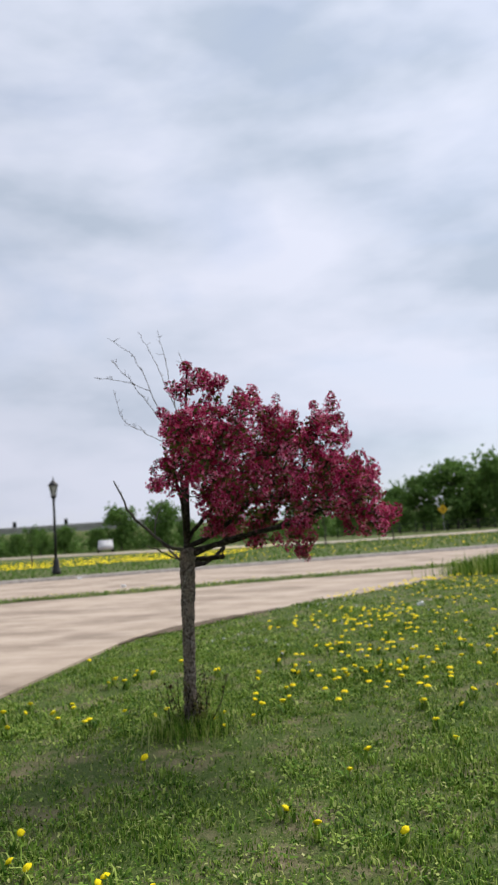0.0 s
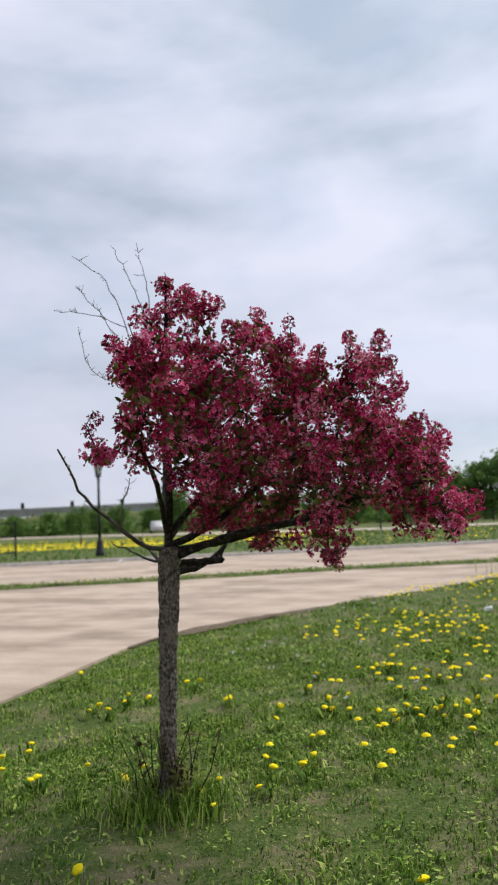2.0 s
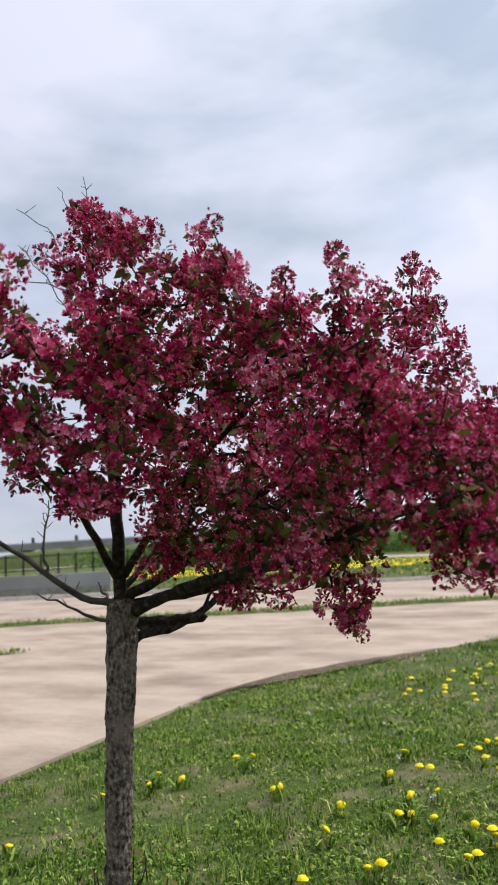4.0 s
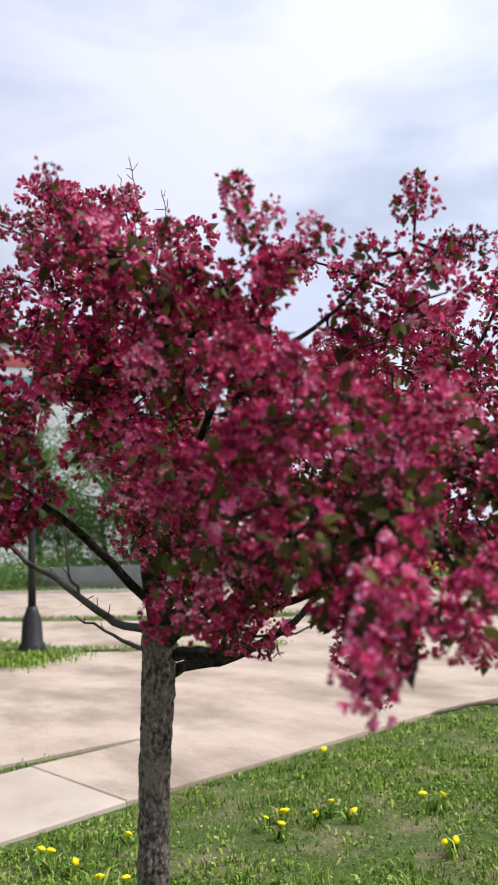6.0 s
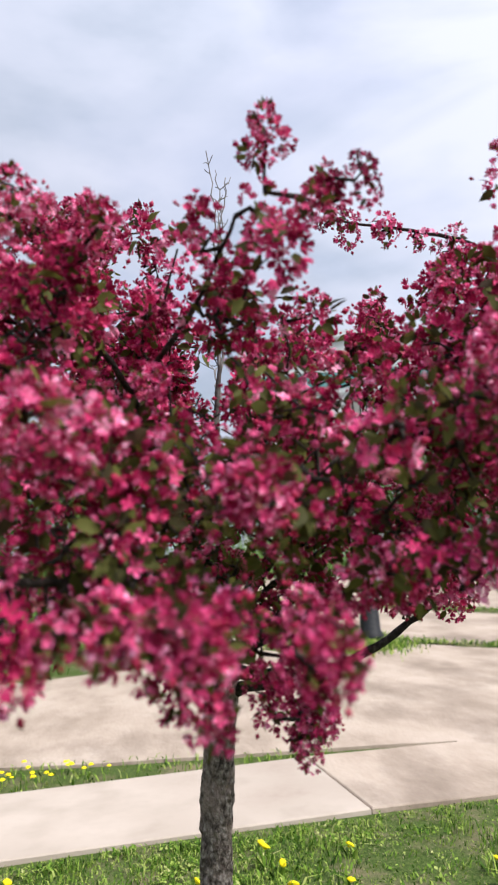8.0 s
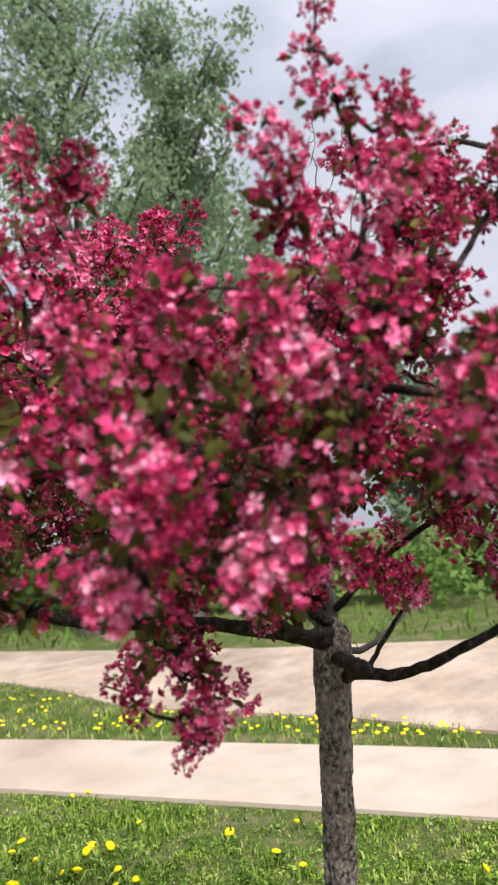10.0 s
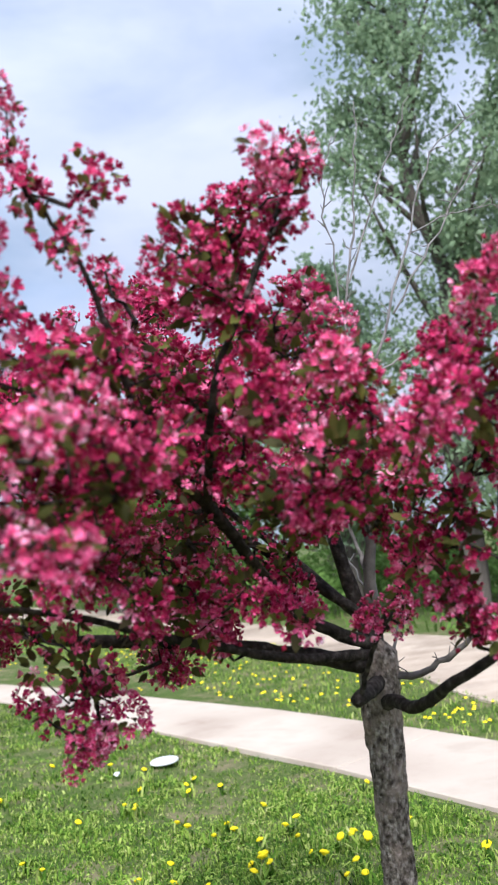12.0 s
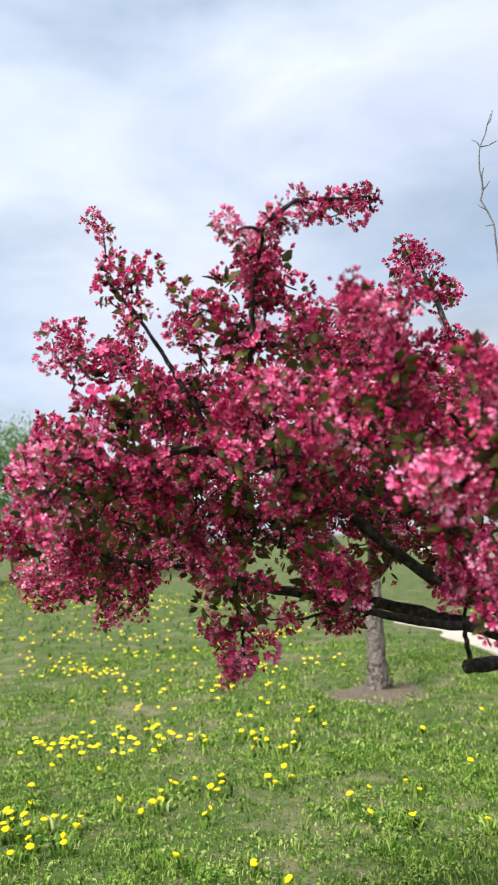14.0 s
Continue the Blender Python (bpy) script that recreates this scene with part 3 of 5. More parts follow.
kerb_y = lambda x: np.interp(x, far_kerb[:, 0], far_kerb[:, 1])
meadow(18000, -50, 30, 22, 62, lambda x, y: y > kerb_y(x) + 0.4, 0.16, 0.075)
meadow(22000, -3, 34, -42, -4, lambda x, y: x > np.interp(y, near_edge[::-1, 1], near_edge[::-1, 0]) + 0.05, 0.10, 0.04)
meadow(11000, 4, 22, -4, 24, lambda x, y: (x > 4.5) & ((y < 20) | (x > np.interp(y, verge[:, 1], verge[:, 0]) + 0.3)), 0.09, 0.02)
meadow(12000, -30, -9, -45, 9, lambda x, y: (x < -9.4) & (y < 6.3) & (x < np.interp(y, [-45, -20, -6, 9], [-9.6, -10.4, -9.2, -9.4])), 0.25, 0.04)
stuff("meadow_grass", bag.mesh("meadow_grass", [M_FAR_BLADE]), "longer meadow grass beyond the roads", "grass")


# ---- the blossoming crab apple ----
def petal_flower(rng, size, fine=True):
    """One five-petalled, cupped flower on the z axis: vertices, triangles, material numbers. The plain kind has one row of faces less."""
    v, t, m = [(0, 0, 0)], [], []
    cup = rng.uniform(0.25, 1.1)
    for k in range(5):
        a = k * 2 * np.pi / 5 + rng.normal(0, 0.1)
        u, s = np.array([np.cos(a), np.sin(a), 0]), np.array([-np.sin(a), np.cos(a), 0])
        c = cup + rng.normal(0, 0.12)
        n0 = len(v)
        for r, w, h in ((0.40, 0.17, 0.6), (0.76, 0.32, 0.85), (1.04, 0.18, 1.0)) if fine else ((0.55, 0.30, 0.7), (1.02, 0.25, 1.0)):
            p = u * r * size * np.cos(c * 0.85) + np.array([0, 0, 1]) * size * h * np.sin(c) * r
            curl = rng.uniform(0.06, 0.22) * size
            v += [tuple(p - s * w * size + np.array([0, 0, curl])), tuple(p - np.array([0, 0, 0.05 * size])), tuple(p + s * w * size + np.array([0, 0, curl]))]
        t += [(0, n0, n0 + 1), (0, n0 + 1, n0 + 2)]
        m += [0, 0]
        for q in (n0, n0 + 3) if fine else (n0,):
            t += [(q, q + 3, q + 4), (q, q + 4, q + 1), (q + 1, q + 4, q + 5), (q + 1, q + 5, q + 2)]
            m += [0 if q == n0 else 4] * 4
    n0 = len(v)
    for k in range(3):
        a = k * 2 * np.pi / 3
        v += [(0.10 * size * np.cos(a), 0.10 * size * np.sin(a), 0.05 * size), (0.2 * size * np.cos(a), 0.2 * size * np.sin(a), 0.38 * size), (0.10 * size * np.cos(a + 0.6), 0.10 * size * np.sin(a + 0.6), 0.05 * size)]
        t.append((n0, n0 + 1, n0 + 2))
        m.append(2)
        n0 += 3
    return np.array(v), np.array(t), np.array(m)


def leaf_blade(rng, length):
    """One folded, pointed leaf along x."""
    w, c, f = length * rng.uniform(0.22, 0.30), rng.uniform(0.0, 0.45), rng.uniform(0.05, 0.4)
    v = []
    for x, k in zip((0, 0.25, 0.6, 1.0), (0.06, 0.85, 0.85, 0.0)):
        z = -c * length * x * x
        v += [(x * length, -w * k, z + f * w * k), (x * length, 0, z), (x * length, w * k, z + f * w * k)]
    t = []
    for q in (0, 3):
        t += [(q, q + 3, q + 4), (q, q + 4, q + 1), (q + 1, q + 4, q + 5), (q + 1, q + 5, q + 2)]
    return np.array(v), np.array([*t, (6, 10, 7), (7, 10, 8)])


def facing(rng, d):
    """A rotation that turns z towards d, with a random twist."""
    d = d / np.linalg.norm(d)
    s = np.cross(d, rng.standard_normal(3))
    s /= np.linalg.norm(s)
    return np.stack([s, np.cross(d, s), d], 1)


def cluster_mesh(name, seed, flowers, buds, leaves, radius=0.037, fine=True):
    """A tight bunch of flowers, buds and young leaves round the origin."""
    r = np.random.default_rng(seed)
    g = Bag()
    for k in range(flowers):
        h = 1 - 1.75 * (k + 0.5) / flowers
        a = 2.4 * k + r.uniform(0, 0.5)
        w = math.sqrt(max(0, 1 - h * h))
        d = np.array([w * np.cos(a), w * np.sin(a), h]) + 0.16 * r.standard_normal(3)
        d /= np.linalg.norm(d)
        v, t, m = petal_flower(r, r.uniform(0.0118, 0.0160), fine)
        v = v @ facing(r, d + 0.22 * r.standard_normal(3)).T + d * radius * r.uniform(0.75, 1.15)
        for q in (0, 2, 4):
            g.add(v, t[m == q], q)
    for k in range(buds):
        d = r.standard_normal(3)
        d /= np.linalg.norm(d)
        s = r.uniform(0.0045, 0.0065)
        p = np.array([(0, 0, -1.3), (1, 0, 0), (0, 1, 0), (-1, 0, 0), (0, -1, 0), (0, 0, 1.3)]) * s
        g.add(p @ facing(r, d).T + d * radius * r.uniform(1.2, 1.8), [(0, 2, 1), (0, 3, 2), (0, 4, 3), (0, 1, 4), (5, 1, 2), (5, 2, 3), (5, 3, 4), (5, 4, 1)], 1)
    for k in range(leaves):
        d = r.standard_normal(3)
        d[2] = d[2] * 0.5 - 0.1
        d /= np.linalg.norm(d)
        v, t = leaf_blade(r, r.uniform(0.024, 0.040))
        s = np.cross([0, 0, 1], d)
        s /= np.linalg.norm(s)
        g.add(v @ np.stack([d, s, np.cross(d, s)], 0) + d * radius * 0.5, t, 3)
    return g.mesh(name, [M_PETAL, M_BUD, M_STAMEN, M_LEAF, M_RIM])


CLUSTERS = [cluster_mesh("blossom", 40 + k, *q) for k, q in enumerate([(22, 3, 5), (21, 4, 6), (23, 2, 5), (20, 4, 7), (19, 3, 8), (15, 6, 6), (22, 3, 5)])]
PLAIN = [cluster_mesh("blossom", 90 + k, *q, fine=False) for k, q in enumerate([(15, 3, 5), (14, 4, 6), (16, 2, 5), (12, 4, 7)])]
LEAFY = [cluster_mesh("leafy_blossom", 70 + k, *q) for k, q in enumerate([(4, 3, 13), (6, 2, 12), (3, 3, 11)])]


def bark_trunk(rng, line, radii, sides=48):
    """A trunk covered in flaky plates that stand proud of the cracks."""
    n = 96
    s0, s1 = np.linspace(0, 1, len(line)), np.linspace(0, 1, n)
    line = np.stack([np.interp(s1, s0, line[:, k]) for k in range(3)], -1)
    radii = np.interp(s1, s0, radii)
    v, t = tube_arrays(line, radii, sides)
    ring = v[:-1].reshape(n, sides, 3)
    col, z = np.arange(sides)[None] + 0 * s1[:, None], line[:, 2][:, None] + 0 * np.arange(sides)[None]
    ang = col * 2 * np.pi / sides
    wide = col + 1.3 * np.sin(22 * z + 1.0) + 0.8 * np.sin(51 * z)
    c = np.floor(wide / 4.0).astype(int) % 12
    shift = rng.uniform(0, 1, 12)
    up = z / 0.075 + shift[c] + 0.25 * np.sin(3 * ang + 9 * z)
    r = np.floor(up).astype(int) % 64
    lift = rng.uniform(-0.075, 0.075, (12, 64))[c, r]
    flake = 0.07 * (1 - (up - np.floor(up)))
    crack = -0.09 * ((wide / 4.0 - np.floor(wide / 4.0)) < 0.26)
    f = lift + flake + crack + 0.04 * np.sin(2 * ang + 5 * z) + 0.02 * rng.standard_normal((n, sides))
    mid = line[:, None]
    v[:-1] = (mid + (ring - mid) * (0.96 + f[..., None])).reshape(-1, 3)
    return v, t


def grow(limbs, targets, rng, knots=6):
    """Twigs from the limbs' nodes to the targets; gives lines and the radius at either end."""
    nodes = np.concatenate([p for p, _ in limbs])
    out = []
    root = limbs[0][0][0]
    for number in np.argsort(np.linalg.norm(targets - root, axis=1)):
        target = targets[number]
        d = np.linalg.norm(nodes - target, axis=1) + 0.35 * np.maximum(0, nodes[:, 2] - target[2] + 0.05) + 0.12 * np.linalg.norm(nodes - root, axis=1)
        start = nodes[np.argmin(d)]
        far = np.linalg.norm(target - start)
        bow = np.array([0, 0, -0.18 * far]) + rng.normal(0, 0.09 * far, 3)
        s = np.linspace(0, 1, knots)[:, None]
        line = start * (1 - s) + target * s + bow * (4 * s * (1 - s)) + rng.normal(0, 0.012, (knots, 3)) * (s > 0)
        out.append((line, number))
        nodes = np.concatenate([nodes, line[2:]])
    return out


def scatter(rng, lobes):
    out = []
    for x, y, z, rx, ry, rz, n in lobes:
        d = rng.standard_normal((n, 3))
        d /= np.linalg.norm(d, axis=1, keepdims=True)
        out.append(np.array([x, y, z]) + d * np.array([rx, ry, rz]) * rng.uniform(0.25, 1.0, (n, 1)) ** 0.5)
    return np.concatenate(out)


def crab_apple(name, label, stem, stem_r, limbs, tips, lobes, dead, seed, cluster_step, as_parts, suckers=True):
    rng = np.random.default_rng(seed)
    tree = empty(name, Matrix.Translation(stem[0]), label, "tree", "crab apple trees")
    off = np.array(stem[0], float)
    line = smooth_line(stem, 8) - off
    child("trunk", fast_mesh("trunk", *bark_trunk(rng, line, np.interp(np.linspace(0, 1, len(line)), np.linspace(0, 1, len(stem_r)), stem_r)), [M_BARK]), tree, "rough grey-brown furrowed trunk", True)
    made = []
    for pts, r0, r1 in limbs:
        p = smooth_line(pts, 7)
        p[1:-1] += rng.normal(0, 0.0015, p[1:-1].shape)
        radii = np.linspace(r0, r1, len(p)) * (1 + 0.04 * rng.standard_normal(len(p)))
        made.append((p, radii))
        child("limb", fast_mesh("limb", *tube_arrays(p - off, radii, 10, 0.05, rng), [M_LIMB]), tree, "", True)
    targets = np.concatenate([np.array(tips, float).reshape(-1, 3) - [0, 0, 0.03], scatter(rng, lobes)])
    twigs = grow(made, targets, rng)
    g = Bag()
    spots = []
    for line, number in twigs:
        slender = number < len(tips)
        length = np.linalg.norm(np.diff(line, axis=0), axis=1).sum()
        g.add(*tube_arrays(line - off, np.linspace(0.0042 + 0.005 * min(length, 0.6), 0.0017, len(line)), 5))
        fine = smooth_line(line, 4)
        d = np.r_[0, np.cumsum(np.linalg.norm(np.diff(fine, axis=0), axis=1))]
        begin = max(0.0, length - 0.42) if length > 0.3 else 0.04
        for s in np.arange(length, begin, -cluster_step * (0.62 if slender else 1.0)):
            p = np.array([np.interp(s, d, fine[:, k]) for k in range(3)]) + rng.normal(0, 0.012, 3)
            spots.append((p, 2.0 if slender and length - s < 0.16 else s / length))
            if rng.random() < 0.3 and not slender:
                q = p + rng.normal(0, 0.045, 3)
                g.add(*tube_arrays(np.array([p, (p + q) / 2 + [0, 0, 0.008], q]) - off, [0.003, 0.0025, 0.002], 4))
                spots.append((q, 0.7))
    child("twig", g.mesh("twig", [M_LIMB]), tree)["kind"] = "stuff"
    # flowers crowd on the outside; the inside is leafy and open
    at = np.array([p for p, _ in spots])
    inside = np.empty(len(at))
    for k, p in enumerate(at):
        d = at - p
        near = np.einsum("ij,ij->i", d, d) < 0.22**2
        inside[k] = min(1.0, near.sum() / 26) * (1 - np.linalg.norm(d[near].mean(0)) / 0.10)
    keep = rng.random(len(at)) > np.clip(1.1 * inside - 0.32, 0, 0.45)
    spots = [q for q, k in zip(spots, keep) if k]
    inside = inside[keep]
    order = rng.permutation(len(spots))
    rest = Bag()
    for rank, i in enumerate(order):
        p, s = spots[i]
        leafy = s <= 1 and rng.random() < (0.10 if inside[i] < 0.22 else 0.30 + 0.55 * float(step(1.85, 1.45, p[2] * suckers + 2.2 * (not suckers))))
        me = LEAFY[rng.integers(len(LEAFY))] if leafy else (CLUSTERS if suckers and inside[i] < 0.22 else PLAIN)[rng.integers(4)]
        size = rng.uniform(0.8, 1.25) * (0.72 if s > 1 else 0.80 if s > 0.93 else 1.0)
        turn = Euler(rng.uniform(0, 2 * np.pi, 3) * [0.25, 0.25, 1]).to_matrix().to_4x4()
        m = Matrix.Translation(p - off) @ turn @ Matrix.Scale(size, 4)
        if rank < as_parts:
            ob = new(me.name.split(".")[0], me)
            ob.parent = tree
            ob.matrix_basis = m
        else:
            n, nt = len(me.vertices), len(me.polygons)
            co, tri, mi = np.empty(n * 3, np.float32), np.empty(nt * 3, np.int32), np.empty(nt, np.int32)
            me.vertices.foreach_get("co", co), me.loops.foreach_get("vertex_index", tri), me.polygons.foreach_get("material_index", mi)
            a = np.array(m)
            rest.v.append(co.reshape(-1, 3) @ a[:3, :3].T + a[:3, 3]), rest.t.append(tri.reshape(-1, 3) + rest.n), rest.m.append(mi)
            rest.n += n
    if rest.n:
        child("blossoms", rest.mesh("blossoms", [M_PETAL, M_BUD, M_STAMEN, M_LEAF, M_RIM]), tree, "massed crimson and pink blossom among dark leaves")["kind"] = "stuff"
    for pts, r0 in dead:
        p = smooth_line(pts, 5)
        p[1:-1] += rng.normal(0, 0.004, p[1:-1].shape)
        g = Bag()
        g.add(*tube_arrays(p - off, np.linspace(r0, max(0.0016, r0 * 0.3), len(p)), 6, 0.06, rng))
        for i in range(3, len(p) - 1):
            for _ in range(rng.integers(0, 3)):
                q = p[i] + rng.normal(0, 1, 3) * [0.02, 0.02, 0.012] + [0, 0, 0.02]
                g.add(*tube_arrays(np.array([p[i], (p[i] + q) / 2 + rng.normal(0, 0.004, 3), q]) - off, [0.0019, 0.0016, 0.0012], 4))
        child("dead_branch", g.mesh("dead_branch", [M_GREYLIMB if r0 > 0.009 else M_DEAD]), tree, "bare grey dead branch")
    if suckers:
        g = Bag()
        for _ in range(22):
            b = np.array([rng.normal(0, 0.07), rng.normal(0, 0.07), 0.0])
            tip = b + [rng.normal(0, 0.08), rng.normal(0, 0.08), rng.uniform(0.16, 0.48)]
            line = np.array([b, (b + tip) / 2 + rng.normal(0, 0.015, 3), tip])
            g.add(*tube_arrays(line, [0.004, 0.0035, 0.002], 5), 0)
            for s in np.arange(0.15, 1.0, 0.07):
                v, t = leaf_blade(rng, rng.uniform(0.035, 0.055))
                d = rng.standard_normal(3) * [1, 1, 0.4]
                d /= np.linalg.norm(d)
                side = np.cross([0, 0, 1], d)
                side /= np.linalg.norm(side)
                g.add(v @ np.stack([d, side, np.cross(d, side)], 0) + b * (1 - s) + tip * s, t, 1)
        child("sucker_shoot", g.mesh("sucker_shoot", [M_LIMB, M_LEAF]), tree, "leafy sucker shoots at the foot")["kind"] = "stuff"
    return tree


BOUGHS = [
    ([(-0.50, 5.77, 1.20), (-0.46, 5.70, 1.52), (-0.43, 5.63, 1.80), (-0.38, 5.52, 2.12), (-0.31, 5.38, 2.44)], 0.024, 0.005),
    ([(-0.49, 5.79, 1.17), (-0.30, 5.72, 1.22), (-0.05, 5.62, 1.28), (0.28, 5.50, 1.33), (0.55, 5.42, 1.42), (0.78, 5.32, 1.44)], 0.025, 0.005),
    ([(-0.50, 5.785, 1.13), (-0.40, 5.86, 1.13), (-0.28, 5.95, 1.135)], 0.023, 0.018),
    ([(-0.29, 5.95, 1.14), (-0.27, 6.03, 1.25), (-0.28, 6.10, 1.34)], 0.007, 0.004),
    ([(-0.49, 5.78, 1.22), (-0.24, 5.80, 1.34), (0.08, 5.95, 1.61), (0.34, 6.15, 1.71), (0.44, 6.36, 1.66)], 0.020, 0.006),
    ([(-0.48, 5.79, 1.20), (-0.18, 5.82, 1.24), (0.14, 5.87, 1.33), (0.43, 5.95, 1.42), (0.66, 6.05, 1.46)], 0.015, 0.004),
    ([(-0.505, 5.78, 1.06), (-0.47, 5.86, 1.09), (-0.42, 6.00, 1.10), (-0.35, 6.18, 1.18), (-0.36, 6.34, 1.27), (-0.33, 6.56, 1.42), (-0.28, 6.72, 1.60)], 0.020, 0.005),
    ([(-0.50, 5.80, 1.26), (-0.44, 6.00, 1.42), (-0.36, 6.26, 1.56), (-0.20, 6.50, 1.72)], 0.011, 0.004),
    ([(-0.50, 5.76, 1.28), (-0.42, 5.45, 1.52), (-0.36, 5.12, 1.72), (-0.22, 4.78, 1.95)], 0.015, 0.004),
    ([(-0.48, 5.77, 1.30), (-0.14, 5.62, 1.58), (0.20, 5.50, 1.80), (0.42, 5.36, 1.94)], 0.015, 0.004),
    ([(0.08, 5.95, 1.61), (0.16, 6.12, 1.72), (0.20, 6.25, 1.84), (0.17, 6.37, 2.00), (0.13, 6.45, 2.15)], 0.010, 0.004),
    ([(0.13, 6.45, 2.15), (0.05, 6.32, 2.25), (-0.04, 6.17, 2.31), (-0.12, 6.06, 2.36)], 0.006, 0.003),
    ([(0.30, 6.12, 1.70), (0.38, 6.20, 1.88), (0.46, 6.24, 2.02), (0.53, 6.23, 2.12)], 0.008, 0.003),
    ([(0.20, 5.50, 1.80), (0.42, 5.60, 1.90), (0.58, 5.66, 2.02)], 0.007, 0.003),
]
TIPS = [(-0.31, 5.37, 2.49), (-0.07, 5.40, 2.37), (0.15, 5.33, 2.27), (0.36, 5.02, 2.11), (0.545, 5.27, 2.115), (0.648, 5.686, 2.20), (0.678, 5.85, 2.12), (0.58, 6.218, 2.31),
        (0.44, 6.31, 2.18), (0.19, 6.476, 2.19), (0.05, 6.31, 2.25), (-0.12, 6.05, 2.37), (0.656, 6.156, 2.04), (0.35, 6.13, 2.08), (-0.03, 6.68, 1.95), (-0.13, 6.58, 1.95)]
SIDE_TIPS = [(0.66, 6.336, 1.98), (-0.22, 6.77, 1.79), (-0.36, 4.83, 2.09), (-0.38, 5.00, 1.79), (-0.15, 4.57, 2.08), (1.00, 5.52, 1.42), (0.93, 5.11, 1.31), (0.90, 5.20, 1.38),
             (0.315, 5.80, 1.16), (0.33, 5.83, 1.18), (0.36, 5.80, 1.20), (0.41, 5.70, 1.25), (0.78, 6.15, 1.48), (0.82, 5.98, 1.74), (0.60, 6.53, 1.55), (0.52, 6.45, 1.73), (0.83, 5.70, 1.42), (-0.27, 6.32, 1.40), (0.78, 5.56, 1.29),
             (-0.40, 4.92, 1.66), (0.86, 5.27, 1.42), (0.92, 5.36, 1.40), (1.01, 5.66, 1.42), (-0.32, 4.63, 1.74), (-0.36, 4.76, 1.66)]
SPRAY_TIPS = [(0.534, 5.355, 2.04), (0.583, 5.42, 2.045), (0.528, 5.394, 1.99), (0.43, 5.22, 2.05), (0.573, 5.591, 2.04), (0.608, 5.80, 2.085),
              (0.01, 6.25, 2.27), (-0.03, 6.18, 2.30), (-0.09, 6.10, 2.34), (0.52, 6.24, 2.12), (0.55, 6.23, 2.21), (0.15, 6.42, 2.08), (0.18, 6.32, 1.95), (0.10, 6.42, 2.18), (0.47, 6.26, 2.05),
              (-0.24, 6.33, 1.58), (-0.27, 6.32, 1.38), (-0.30, 6.20, 1.50), (-0.36, 6.45, 1.46), (-0.15, 6.20, 1.55), (-0.37, 6.05, 1.40), (-0.25, 6.05, 1.38), (-0.42, 5.98, 1.52)]
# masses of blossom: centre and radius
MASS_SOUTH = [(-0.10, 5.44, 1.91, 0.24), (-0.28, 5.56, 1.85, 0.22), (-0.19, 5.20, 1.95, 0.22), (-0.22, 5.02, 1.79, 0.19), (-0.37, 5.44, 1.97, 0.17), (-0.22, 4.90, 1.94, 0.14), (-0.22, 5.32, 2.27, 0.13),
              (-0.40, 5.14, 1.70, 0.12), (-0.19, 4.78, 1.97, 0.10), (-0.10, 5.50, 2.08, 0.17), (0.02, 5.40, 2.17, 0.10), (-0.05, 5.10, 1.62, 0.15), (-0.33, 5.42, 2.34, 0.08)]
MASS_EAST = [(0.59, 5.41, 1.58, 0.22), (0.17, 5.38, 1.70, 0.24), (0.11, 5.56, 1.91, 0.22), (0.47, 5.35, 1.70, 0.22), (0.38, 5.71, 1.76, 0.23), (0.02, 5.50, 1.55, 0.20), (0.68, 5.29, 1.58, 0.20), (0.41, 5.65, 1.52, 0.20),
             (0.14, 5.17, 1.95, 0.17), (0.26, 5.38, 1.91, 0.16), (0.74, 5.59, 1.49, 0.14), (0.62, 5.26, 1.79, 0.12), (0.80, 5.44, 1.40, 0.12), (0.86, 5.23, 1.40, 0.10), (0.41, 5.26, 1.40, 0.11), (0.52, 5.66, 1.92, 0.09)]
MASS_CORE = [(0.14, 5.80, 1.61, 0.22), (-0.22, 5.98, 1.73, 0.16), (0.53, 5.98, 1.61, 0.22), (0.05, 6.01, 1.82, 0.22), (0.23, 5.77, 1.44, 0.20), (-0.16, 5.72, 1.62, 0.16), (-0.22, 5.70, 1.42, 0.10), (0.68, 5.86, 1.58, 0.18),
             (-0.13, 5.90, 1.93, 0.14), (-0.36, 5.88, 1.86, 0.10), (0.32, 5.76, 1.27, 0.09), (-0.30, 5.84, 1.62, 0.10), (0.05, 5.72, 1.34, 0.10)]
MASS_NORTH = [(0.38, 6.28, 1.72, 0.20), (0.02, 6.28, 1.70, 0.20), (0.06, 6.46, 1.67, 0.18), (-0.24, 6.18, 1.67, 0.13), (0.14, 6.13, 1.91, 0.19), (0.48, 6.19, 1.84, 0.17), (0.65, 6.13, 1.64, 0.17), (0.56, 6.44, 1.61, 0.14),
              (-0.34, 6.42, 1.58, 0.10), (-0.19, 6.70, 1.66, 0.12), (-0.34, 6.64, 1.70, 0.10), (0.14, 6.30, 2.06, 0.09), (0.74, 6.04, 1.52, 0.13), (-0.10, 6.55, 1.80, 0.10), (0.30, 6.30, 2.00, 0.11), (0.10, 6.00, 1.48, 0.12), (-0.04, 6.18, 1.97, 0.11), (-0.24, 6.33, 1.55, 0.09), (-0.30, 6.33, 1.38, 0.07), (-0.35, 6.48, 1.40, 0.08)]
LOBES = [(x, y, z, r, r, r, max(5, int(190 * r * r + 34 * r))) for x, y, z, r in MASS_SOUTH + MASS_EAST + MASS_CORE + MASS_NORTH]
